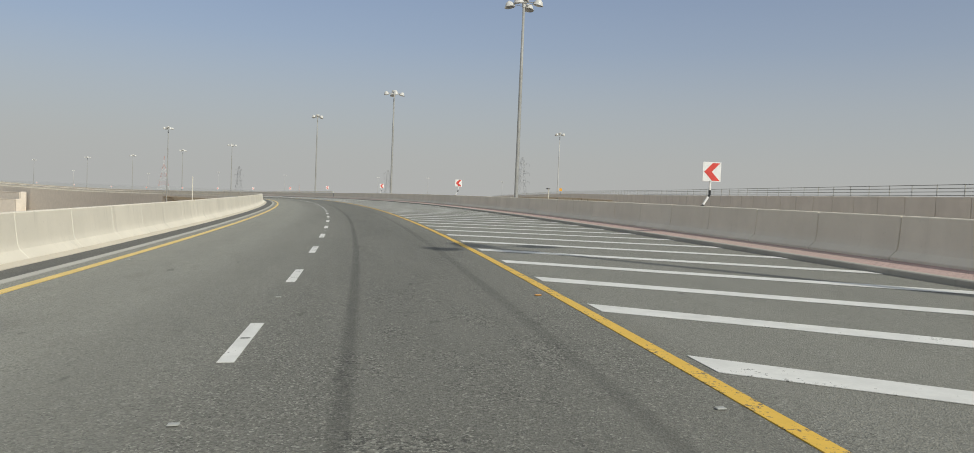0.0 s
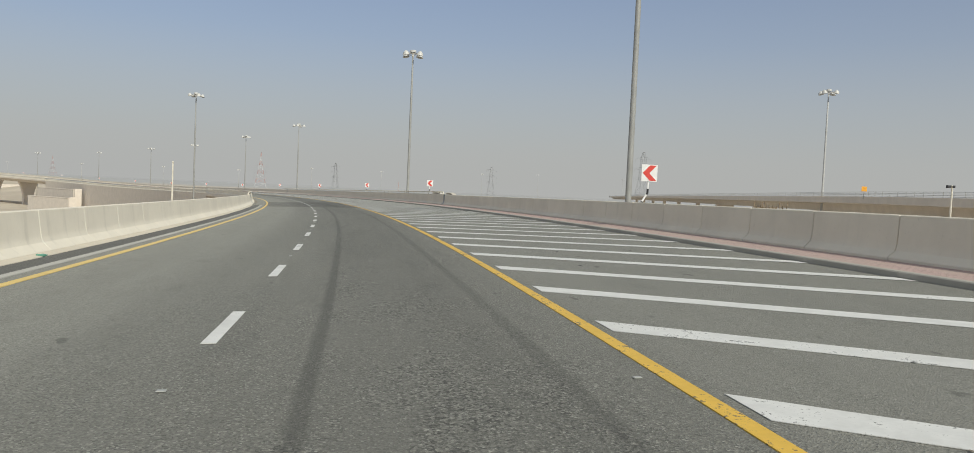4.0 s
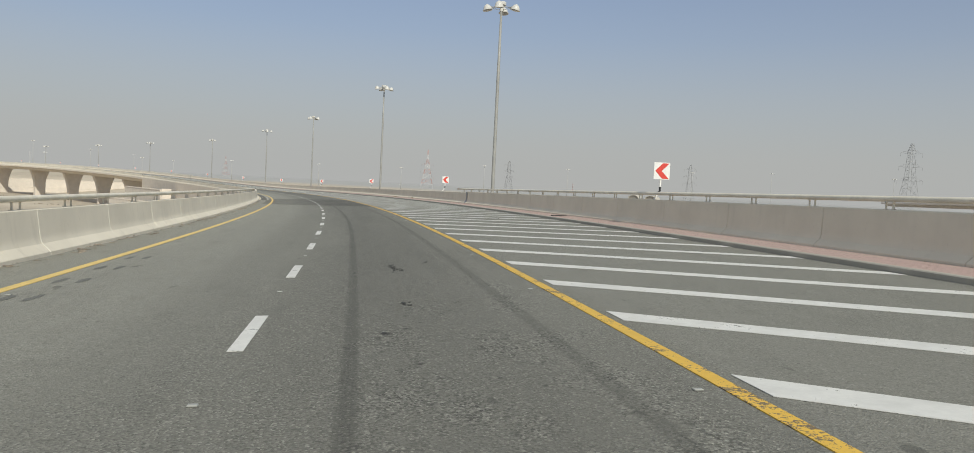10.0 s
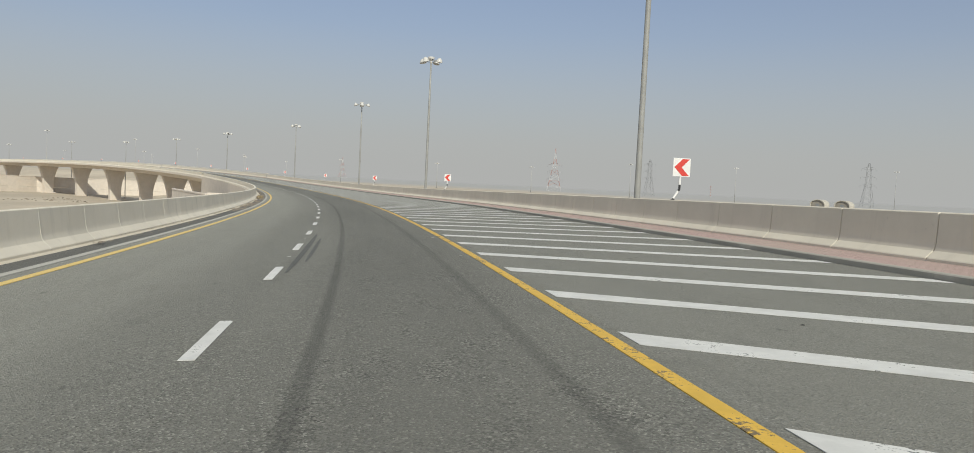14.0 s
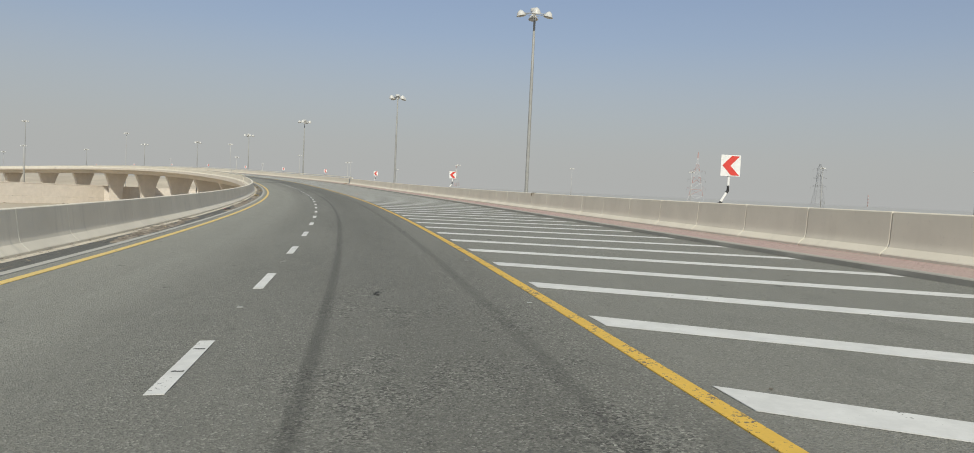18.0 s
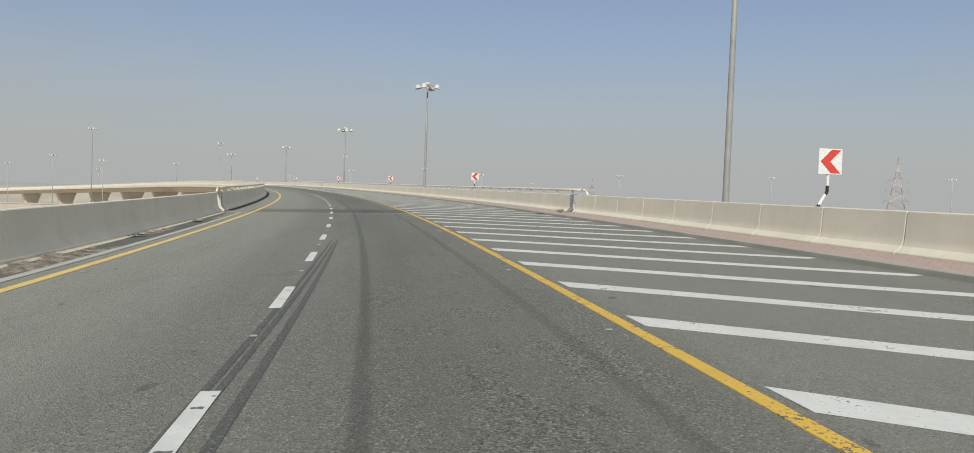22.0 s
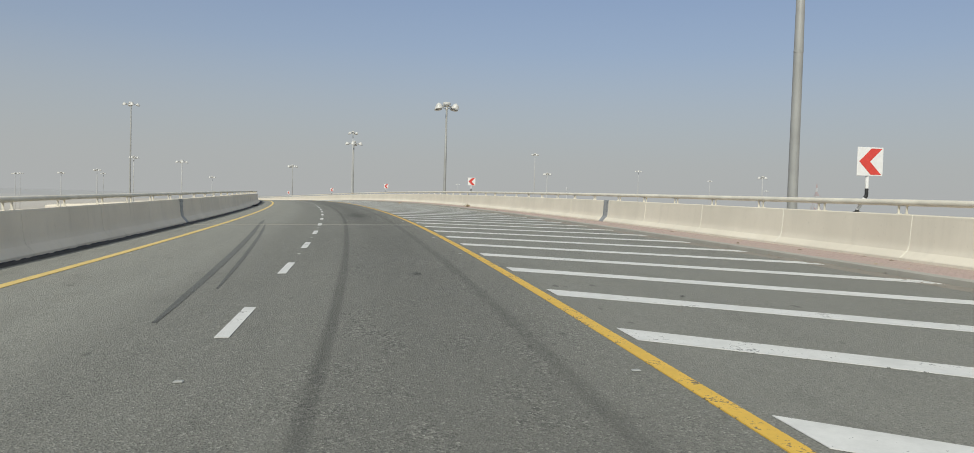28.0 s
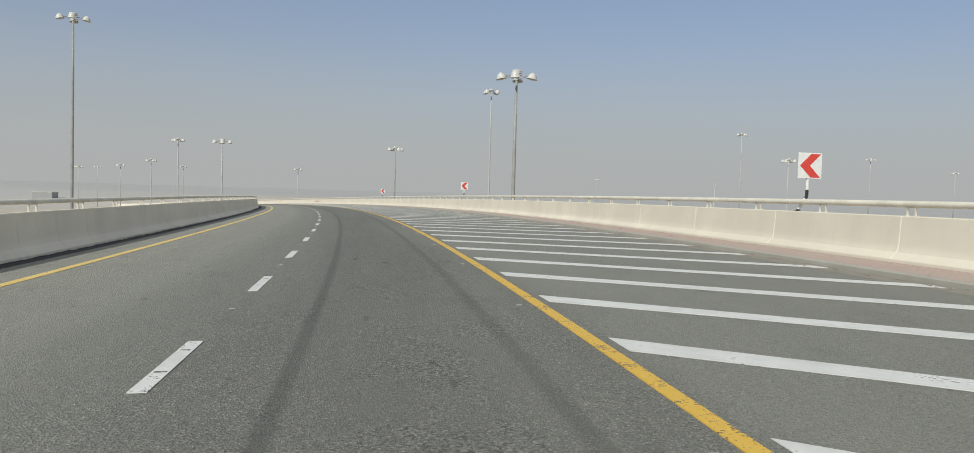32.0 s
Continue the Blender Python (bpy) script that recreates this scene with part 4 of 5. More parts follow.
# stepped wing walls splaying out beside the second bridge
for s0, d0, d1, end, top in ((538, -10.9, -7.7, (-233.7, 505.3), -5.85), (536, -13.9, -10.6, (-231.7, 493.4), -10.0)):
    a = at(s0, d0)
    a.z = 0
    b = Vector((end[0], end[1], 0))
    run = (b - a).normalized()
    m = Matrix.Identity(4)
    m.col[0][:3], m.col[1][:3], m.col[3][:3] = Vector((run.y, -run.x, 0)), run, a
    wing = thing("wing_wall", m, "stepped cream wing wall beside the abutment", "wall", kind="structure")
    part("wall_body", box(bmesh.new(), -.3, .3, 0, (b - a).length, -19, top), M_WALL, wing)
    part("coping", box(bmesh.new(), -.42, .42, 0, (b - a).length, top + .002, top + .4, .04), M_DECK, wing)
    q = seat(s0, (d0 + d1) / 2, 0, True)
    q.translation.z = 0
    part("return_wall", box(bmesh.new(), (d0 - d1) / 2, (d1 - d0) / 2, -.95, -.35, -19, top + .7, .05), M_DECK, wing, m=m.inverted() @ q)

# ---------------------------------------------------------------- chevron signs
def chevron_sign(s):
    m = seat(s, 13.3, 0, upright=True)
    root = thing("chevron_sign", m @ Matrix.Translation((-.24, 0, 1.12)), "white square road sign with a red chevron on a banded post", "road sign", "chevron signs along the curve")
    inv = Matrix.Translation((.24, 0, -1.12))
    bm = box(bmesh.new(), -.34, .34, .0, .012, 1.98, 2.66, .004)
    plate = part("sign_plate", bm, M_SIGNW, root, m=inv)
    outl = [(.30, 2.63), (.02, 2.63), (-.29, 2.32), (.02, 2.01), (.30, 2.01), (-.01, 2.32)]
    bm = prism(bmesh.new(), outl, -.005, -.0005)
    part("red_chevron", bm, M_SIGNR, plate)
    for z in (2.12, 2.48):
        part("back_rib", box(bmesh.new(), -.30, .30, .013, .04, z, z + .04), M_SIGNB, root, m=inv)
    for name, z0, z1, mt in (("upper_post", 2.62, 1.98, M_SIGNB), ("white_band", 1.98, 1.68, M_SIGNW), ("black_band", 1.68, 1.50, M_BLACK)):
        bm = beam(bmesh.new(), (-.02, .06, z0), (-.02, .06, z1), .042, n=10)
        part(name, bm, mt, root, m=inv, smooth=False)
    bm = beam(bmesh.new(), (-.02, .06, 1.51), (-.07, .06, 1.44), .044, n=10)
    part("black_bend", bm, M_BLACK, root, m=inv)
    bm = beam(bmesh.new(), (-.07, .06, 1.445), (-.245, .06, 1.155), .042, n=10)
    part("white_leg", bm, M_SIGNW, root, m=inv)
    bm = beam(bmesh.new(), (-.24, .06, 1.16), (-.26, .06, 1.122), .043, n=10)
    box(bm, -.32, -.20, 0, .12, 1.115, 1.128)
    part("black_foot", bm, M_BLACK, root, m=inv)


for s in (25.3, 74.9, 124.6, 179.4, 225.1, 274.8, 324.5, 374.8, 425.0, 474.1, 524.4, 573.9, 623.85, 673.8, 723.5, 774.1, 823.7, 874.6, 924.6):
    chevron_sign(s)


# ---------------------------------------------------------------- high-mast lamps
def lamp_parts():
    out = {}
    bm = bmesh.new()
    lathe(bm, [(.10, -.5), (.16, -.45), (.16, -.1), (.30, -.06), (.30, .04), (.12, .10)], 12)
    out["hub"] = (bm, M_LUM)
    bm = bmesh.new()
    lathe(bm, [(.36, .10), (.46, .13), (.47, .36), (.41, .43), (.10, .47)], 16)
    out["drum"] = (bm, M_LUM)
    made = {}
    for k, (bm, mt) in out.items():
        me = bpy.data.meshes.new(k)
        bmesh.ops.recalc_face_normals(bm, faces=bm.faces)
        bm.to_mesh(me)
        bm.free()
        me.materials.append(mt)
        made[k] = me
    bm = lathe(bmesh.new(), [(.50, -.27), (.51, -.23), (.43, -.19), (.395, -.02), (.33, .13), (.22, .24), (.12, .28), (.11, .33), (.04, .345)], 14)
    me = bpy.data.meshes.new("luminaire")
    bm.to_mesh(me)
    bm.free()
    me.materials.append(M_LUM)
    me.polygons.foreach_set("use_smooth", [True] * len(me.polygons))
    made["luminaire"] = me
    bm = lathe(bmesh.new(), [(.44, -.275), (.42, -.30), (.22, -.335)], 14)
    me = bpy.data.meshes.new("lens")
    bm.to_mesh(me)
    bm.free()
    me.materials.append(M_LENS)
    made["lens"] = me
    bm = bmesh.new()
    beam(bm, (.15, 0, -.02), (1.25, 0, -.10), .055, .045, 6)
    beam(bm, (.16, 0, -.35), (1.1, 0, -.12), .025, .025, 4)
    box(bm, .95, 1.3, -.07, .07, -.20, -.02)
    me = bpy.data.meshes.new("arm")
    bm.to_mesh(me)
    bm.free()
    me.materials.append(M_STEEL)
    made["arm"] = me
    return made


LP = lamp_parts()


def high_mast(x, y, zh, turn, group="high-mast lamps", small=1.0):
    zb = ground_z(x, y) - .3
    H = zh - zb
    root = thing("street_lamp", pose(x, y, zb), "tall grey tapered lamp mast with a ring of white floodlights", "street lamp", group)
    bm = lathe(bmesh.new(), [(.225, 0), (.18, H * .5), (.155, H - 7), (.11, H - .3)], 14)
    part("mast", bm, M_STEELHAZE if "distant" in group else M_STEEL, root, smooth=True)
    part("collar", lathe(bmesh.new(), [(.150, H - 7.0), (.163, H - 6.99), (.163, H - 6.92), (.150, H - 6.91)], 14), M_STEEL, root)
    bm = lathe(bmesh.new(), [(.62, -.3), (.62, .42), (.34, .46), (.31, .9)], 12)
    part("base_flange", bm, M_STEEL, root)
    top = Matrix.Translation((0, 0, H)) @ Matrix.Rotation(turn, 4, 'Z')
    put("hub", LP["hub"], root, top)
    put("drum", LP["drum"], root, top)
    for k in range(4):
        q = top @ Matrix.Rotation(math.pi / 2 * k + .35, 4, 'Z')
        put("arm", LP["arm"], root, q)
        lum = put("luminaire", LP["luminaire"], root, q @ Matrix.Translation((1.42, 0, -.12)) @ Matrix.Rotation(radians(12), 4, 'Y'))
        put("lens", LP["lens"], lum)


for k, (s, d, h) in enumerate(((0, 17.4, 18.9), (69.0, 17.5, 18.9), (136.4, 17.3, 18.9), (204.8, 15.7, 21.0), (320.2, 17.2, 19.4), (390.6, 18.2, 19.9), (457.1, 17.7, 19.2), (526.9, 21.6, 18.9),
                               (593.7, 20.9, 16.5), (661.3, 15.8, 15.15), (731.0, 16.0, 13.3), (799.6, 16.3, 11.9), (872.7, 17.4, 12.35), (963.5, 24.3, 11.59), (279.9, -13.45, 22.1), (906.5, -26.6, 22.2))):
    q = at(s, d, 0)
    high_mast(q.x, q.y, float(np.interp(s, ST, AZ)) + h + (np.interp(s, BN, BANK) / 100) * d, 0.7 * k, "high-mast lamps along the ramp")
for k, (x, y, z) in enumerate(((-531.6, 722.2, 21.0), (-616.6, 683.2, 13.2), (-560.9, 680.6, 10.4), (-678, 686.7, 9.5), (-729.6, 684.2, 8.6), (-567.6, 836.2, 22.3), (-524.3, 800.3, 11.8), (-579.7, 924.5, 19.2), (-454.4, 828.6, 11.4), (-100.6, 891, 19), (-174.2, 902.4, 19.3), (2.7, 928.2, 21.8), (58.2, 869, 22), (139.2, 848, 20.9), (-783.2, 674.6, 8.3), (-853.2, 689, 9.7), (-791.1, 718.6, 10.3), (-838.8, 1011, 14.6), (-589, 1005.4, 17.3), (-665.9, 731.1, 8.3), (-321.8, 889.5, 14), (-245.3, 889.3, 14.2), (-388.3, 857.8, 12.9), (-620.1, 1127.1, 14.7))):
    high_mast(x, y, z, 0.5 * k, "distant high-mast lamps")
q = at(205.7, 88.8)
high_mast(q.x, q.y, float(np.interp(205.7, ST, AZ)) + 18.6 + 3.6, 0.3, "distant high-mast lamps")


# ---------------------------------------------------------------- pylons
def pylon(x, y, zt, red, turn):
    zb = ground_z(x, y) - .5
    H = zt - zb
    root = thing("power_pylon", pose(x, y, zb, 0, 0, turn), "red and white lattice power pylon in the haze" if red else "grey steel lattice power pylon in the haze", "pylon", "power pylons")
    r = max(.12, H * .0030) if red else max(.12, H * .0023)

    def half(q):
        if red:
            return H * float(np.interp(q, [0, .27, .45, .62, .68, 1], [.165, .105, .075, .045, .030, .003]))
        return H * float(np.interp(q, [0, .45, .6, .93, 1], [.125, .062, .046, .036, .012]))
    bands = 8
    for b in range(bands):
        q0, q1 = b / bands, (b + 1) / bands
        a, c = half(q0), half(q1)
        bm = bmesh.new()
        for sx, sy in ((-1, -1), (1, -1), (1, 1), (-1, 1)):
            beam(bm, (sx * a, sy * a, q0 * H), (sx * c, sy * c, q1 * H), r, n=4)
            nx, ny = (-sy, sx)
            beam(bm, (sx * a, sy * a, q0 * H), (nx * c, ny * c, q1 * H), r * .6, n=3)
            beam(bm, (nx * a, ny * a, q0 * H), (sx * c, sy * c, q1 * H), r * .6, n=3)
            beam(bm, (sx * c, sy * c, q1 * H), (nx * c, ny * c, q1 * H), r * .6, n=3)
        part("lattice_section", bm, (M_PYRED if b % 2 else M_PYWHITE) if red else M_PYLON, root)
    for k, q in enumerate((0.27, 0.44, 0.61) if red else (0.48, 0.67, 0.86)):
        L = H * (.185 - .012 * k)
        for e in (-1, 1):
            bm = bmesh.new()
            tip = bm.verts.new((e * L, 0, q * H + .4))
            ring = [bm.verts.new((e * half(z), t * half(z), z * H)) for z, t in ((q, -1), (q, 1), (q + .05, 1), (q + .05, -1))]
            for i in range(4):
                bm.faces.new((ring[i], ring[(i + 1) % 4], tip))
            bm.faces.new(ring)
            bmesh.ops.wireframe(bm, faces=bm.faces[:], thickness=r * 2.6, use_replace=True, use_boundary=True, use_even_offset=False)
            part("crossarm", bm, (M_PYRED if k % 2 == 0 else M_PYWHITE) if red else M_PYLON, root)
            bm = beam(bmesh.new(), (e * L, 0, q * H + .4), (e * L, 0, q * H - H * .045), r * .7, n=4)
            part("insulator", bm, M_PYLON, root)


for x, y, zt, red, turn in ((-325.5, 1261.3, 47.5, True, 12), (-197.1, 1167.9, 34, False, 30), (18.8, 1220.5, 40.5, False, 10), (178.2, 939.7, 54, False, 15),
                            (-776.6, 1526, 34, True, 60)):
    pylon(x, y, zt, red, turn)

# ---------------------------------------------------------------- flyover beside the ramp's start
FD = Vector((.113, .994, 0)).normalized()
FM = Matrix.Identity(4)
FM.col[0][:3], FM.col[1][:3], FM.col[3][:3] = Vector((FD.y, -FD.x, 0)), FD, Vector((27.35, 0, 0))


def fly_top(y):
    return float(np.interp(y, [-100, 95, 205, 540, 800], [2.7, 3.62, 4.42, 4.8, 4.3]))


fly = thing("flyover", FM, "long concrete flyover with a steel fence on its parapet", "bridge", kind="structure")
pan = None
for k in range(-14, 44):
    y0 = k * 3.0
    zt = fly_top(y0) - .66
    bm = box(bmesh.new(), 0, .35, 0.02, 2.98, -1.5, 0, .03)
    if pan is None:
        pan = part("wall_panel", bm, M_WALL, fly, m=Matrix.Translation((0, y0, zt))).data
    else:
        bm.free()
        put("wall_panel", pan, fly, Matrix.Translation((0, y0, zt)))
    for c in range(1, 4):
        put("wall_panel", pan, fly, Matrix.Translation((.06, y0 + 1.5 * (c % 2), zt - 1.5 * c)))
vv, ff = [], []
ys = [-42 + 12 * i for i in range(72)]
for y in ys:
    z = fly_top(y) - .66
    vv += [(.12, y, z - .02), (.12, y, z - 1.0), (3.2, y, z - 1.15), (3.6, y, z - 2.4), (10, y, z - 2.4), (10, y, z - .7), (.6, y, z - .7), (.6, y, z - .02)]
for i in range(len(ys) - 1):
    for j in range(8):
        a, b = i * 8 + j, i * 8 + (j + 1) % 8
        ff.append((a, b, b + 8, a + 8))
put("flyover_deck", mesh_of("flyover_deck", vv, ff, M_DECK), fly)
bm = box(bmesh.new(), .3, 9.5, -42, 131, -16, .9)
part("fill_wall", bm, M_SOIL, fly)
for k in range(10):
    y = 190 + 45 * k
    w = 2.5 if y < 370 else .7
    part("flyover_pier", box(bmesh.new(), 5 - w, 5 + w, y - .4 * w, y + .4 * w, -16, fly_top(y) - 3.06, .05), M_DECK, fly)
for zoff in (.0, -.19, -.38, -.57):
    vv, ff = [], []
    for y in ys:
        z = fly_top(y) + zoff
        vv += [(.13, y, z), (.17, y, z), (.17, y, z - .04), (.13, y, z - .04)]
    for i in range(len(ys) - 1):
        for j in range(4):
            a, b = i * 4 + j, i * 4 + (j + 1) % 4
            ff.append((a, b, b + 4, a + 4))
    put("fence_rail", mesh_of("fence_rail", vv, ff, M_STEEL), fly)
bm = box(bmesh.new(), .14, .18, -.02, .02, -.68, .02)
fp = part("fence_post", bm, M_STEEL, fly, m=Matrix.Translation((0, -40, fly_top(-40)))).data
for k in range(1, 180):
    put("fence_post", fp, fly, Matrix.Translation((0, -40 + 2.4 * k, fly_top(-40 + 2.4 * k))))
# orange warning sign on it
root = thing("warning_sign", pose(50.5, 204.5, 3.4, 0, 0, -6), "orange warning sign on a thin post beside the fence", "road sign")
part("post", beam(bmesh.new(), (0, 0, 0), (0, 0, 1.9), .04, n=8), M_STEEL, root)
part("sign_board", box(bmesh.new(), -.37, .37, -.06, -.04, 1.05, 1.75, .01), M_ORANGE, root)
# rows of dark bars before it, standing in for marks that look like writing
rnd = random.Random(44)
for k in range(24):
    x, y = (36.1 + .2 * k, 207.8 - .68 * k) if k < 11 else (44.1 + 0.050 * (k - 11), 165.2 + -0.883 * (k - 11))
    root = thing("stake", pose(x, y, .4, rnd.uniform(-4, 4), rnd.uniform(-6, 6), 0), "dark bar before the flyover, standing in for writing-like marks", "stake", "stakes before the flyover")
    part("rod", beam(bmesh.new(), (0, 0, ground_z(x, y) - .6), (0, 0, rnd.uniform(1.3, 2.0)), .09, .07, 5), M_TWIG, root)
    part("cross_piece", beam(bmesh.new(), (-.16, 0, rnd.uniform(.7, 1.2)), (.16, 0, rnd.uniform(.8, 1.3)), .05, n=4), M_TWIG, root)
# white pole inside the curve
root = thing("service_pole", pose(-41.2, 188.7, ground_z(-41.2, 188.7) - .3), "thin white painted service pole on the sand", "pole")
part("pole", beam(bmesh.new(), (0, 0, 0), (0, 0, 4.1 - ground_z(-41.2, 188.7)), .13, .09, 8), M_RAIL, root)
part("cap", lathe(bmesh.new(), [(.11, 4.1 - ground_z(-41.2, 188.7)), (.14, 4.14 - ground_z(-41.2, 188.7)), (.05, 4.3 - ground_z(-41.2, 188.7))], 8), M_RAIL, root)
# small floodlight pole
root = thing("floodlight_pole", pose(38.2, 164.4, -.2), "thin white pole with a small twin floodlight", "lamp")
part("pole", beam(bmesh.new(), (0, 0, ground_z(38.2, 164.4) - .2), (0, 0, 4.6), .12, .08, 8), M_RAIL, root)
part("floodlight", box(bmesh.new(), -.52, -.14, -.12, .12, 4.36, 4.6, .03), M_DARK, root)
part("floodlight", box(bmesh.new(), -.02, .24, -.12, .12, 4.38, 4.6, .03), M_DARK, root)

# ---------------------------------------------------------------- roads and walls on the plain
# long tiered wall that passes under the viaduct
WD = Vector((math.sin(radians(5)), math.cos(radians(5)), 0))
WE = Vector((math.sin(radians(52)), math.cos(radians(52)), 0))
tier = thing("tier_wall", pose(-480, 665, 0), "long cream tiered retaining wall passing under the viaduct", "wall", kind="structure")
for k in range(-36, 46):
    y0 = 6.0 * k
    way = WD if k < 1 else WE
    o = WD * min(y0, 6.0) + WE * max(0, y0 - 6.0)
    o.z = -8.5 - (.012 * y0 if k < 1 else .07 - .001 * y0)
    wm = Matrix.Identity(4)
    wm.col[0][:3], wm.col[1][:3], wm.col[3][:3] = Vector((way.y, -way.x, 0)), way, o
    for name, x, z0, z1 in (("coping", .12, 0, -.35), ("wall_panel", 0, -.36, -2.1), ("wall_panel", .10, -2.14, -6.0), ("wall_panel", .30, -6.1, -11.0)):
        key = (name, z0)
        m = wm @ Matrix.Translation((x, 0, 0))
        if key not in SEAMS:
            bm = box(bmesh.new(), -.4, 0, .01, 5.99, z1, z0)
            SEAMS[key] = part(name, bm, M_WALL, tier, m=m).data
        else:
            put(name, SEAMS[key], tier, m)
# two arched sheds
for x, y in ((-44.2, 932.2), (-29.9, 913.4)):
    zb = ground_z(x, y)
    root = thing("arched_shed", pose(x, y, zb, 0, 0, -30) @ Matrix.Scale(0.95, 4), "small pale shed with an arched roof", "shed", "arched sheds")
    n = 12
    def arch(w, top, low):
        return [(w, low)] + [(w * math.cos(math.pi * i / n) * (1 - .12 * math.sin(math.pi * i / n)), 2.2 + top * math.sin(math.pi * i / n) ** .85) for i in range(n + 1)] + [(-w, low)]
    outer, inner = arch(5.7, 3.5, -.5), arch(5.1, 2.95, -.5)
    bm = bmesh.new()
    rows = [[bm.verts.new((x, y, z)) for x, z in line] for y, line in ((-3.0, inner), (-3.8, inner), (-3.8, outer), (3.8, outer))]
    for p, q in zip(rows, rows[1:]):
        for i in range(len(p) - 1):
            bm.faces.new((p[i], p[i + 1], q[i + 1], q[i]))
    bm.faces.new(rows[-1])
    bmesh.ops.recalc_face_normals(bm, faces=bm.faces)
    part("shell", bm, M_SHED, root)
    part("front_wall", prism(bmesh.new(), inner, -3.05, -2.9), M_SHEDIN, root)
    part("door", box(bmesh.new(), -1.4, 1.4, -3.12, -3.06, -.4, 2.6), M_SIGNB, root)


# thin red and white radio mast
zb = ground_z(-175, 1832)
root = thing("radio_mast", pose(-175, 1832, zb, 0, 0, 10), "thin red and white banded radio mast in the haze", "mast")
for k in range(8):
    z0, z1 = (16.0 - zb) * k / 8, (16.0 - zb) * (k + 1) / 8
    bm = bmesh.new()
    for t in (0.3, 2.4, 4.5):
        beam(bm, (.7 * math.cos(t), .7 * math.sin(t), z0), (.7 * math.cos(t), .7 * math.sin(t), z1), .22, n=4)
        beam(bm, (.7 * math.cos(t), .7 * math.sin(t), z0), (.7 * math.cos(t + 2.1), .7 * math.sin(t + 2.1), z1), .12, n=3)
    part("mast_section", bm, M_PYRED if k % 2 else M_PYWHITE, root)
# low grey buildings on the plain
for x, y, zt, wide in ((-1108.4, 678.1, -7.1, 15.0), (-1104.2, 727.2, -8.3, 8.0)):
    zb = ground_z(x, y)
    H = zt - zb
    root = thing("flat_roofed_building", pose(x, y, zb, 0, 0, 60), "low grey flat-roofed building far out on the plain", "building", "far buildings")
    part("walls", box(bmesh.new(), -wide / 2, wide / 2, -5, 5, -.5, H - .5), M_PYLON, root)
    part("parapet", box(bmesh.new(), -wide / 2 - .15, wide / 2 + .15, -5.15, 5.15, H - .5, H, .03), M_SHED, root)
    # window grey stays close to the walls: haze put into the colour
    for k in range(int(wide / 3)):
        for z in (H - 2.6, H - 6.0):
            part("window", box(bmesh.new(), -wide / 2 + .8 + 3 * k, -wide / 2 + 2.2 + 3 * k, -5.06, -4.98, z, z + 1.3), M_SIGNB, root)


# cell tower on the plain
zb = ground_z(-984, 1301)
root = thing("cell_tower", pose(-984, 1301, zb, 0, 0, 20), "white cell tower pole with two tiers of panel antennas", "tower")
part("pole", beam(bmesh.new(), (0, 0, -.5), (0, 0, 21.4 - zb), .55, .32, 10), M_PYWHITE, root)
for z in (16 - zb, 18.8 - zb):
    part("antenna_ring", lathe(bmesh.new(), [(.9, z + .9), (.95, z + .95), (.95, z + 1.05), (.9, z + 1.1)], 12), M_PYLON, root)
    for k in range(3):
        q = Matrix.Rotation(2.094 * k + .4, 4, 'Z') @ Matrix.Translation((1.3, 0, z))
        part("panel_antenna", box(bmesh.new(), -.18, .18, -.4, .4, 0, 2.1, .05), M_PYWHITE, root, m=q)


# low dry scrub and dumped earth on the plain inside the curve
rnd = random.Random(31)
sv, sf, ev, ef = [], [], [], []
for k in range(42000):
    x, y = rnd.uniform(-640, -40), rnd.uniform(90, 760)
    d = math.hypot(x + RC, y) - RC
    thick = noise.noise((x * .016, y * .016, 7.7)) + .6 * noise.noise((x * .07, y * .03, 1.3))
    if d > -11 or thick < .12 + .35 * rnd.random():
        continue
    z = ground_z(x, y) + noise.noise((x * 0.011, y * 0.011, 3.3)) * .6 - .1
    vv, ff = (sv, sf) if rnd.random() < .8 else (ev, ef)
    r = rnd.uniform(.15, .5) if vv is sv else rnd.uniform(.3, 1.3)
    up = .9 if vv is sv else .35
    b = len(vv)
    for e in range(6):
        t = e * 1.047 + rnd.uniform(-.4, .4)
        q = r * rnd.uniform(.6, 1.2)
        vv.append((x + q * math.cos(t), y + q * math.sin(t), z))
        vv.append((x + q * .6 * math.cos(t + .3), y + q * .6 * math.sin(t + .3), z + .1 + up * r * rnd.uniform(.35, .75)))
    vv.append((x, y, z + .1 + up * r * rnd.uniform(.5, .9)))
    for e in range(6):
        i, j = b + 2 * e, b + 2 * ((e + 1) % 6)
        ff += [(i, j, j + 1, i + 1), (i + 1, j + 1, b + 12)]
tagged(put("scrub", mesh_of("scrub", sv, sf, M_SCRUB)), "low dark dry scrub scattered over the sand", "scrub", kind="stuff")
tagged(put("earth_heaps", mesh_of("earth_heaps", ev, ef, M_EARTH)), "low heaps of brown earth and rubble on the sand", "earth", kind="stuff")

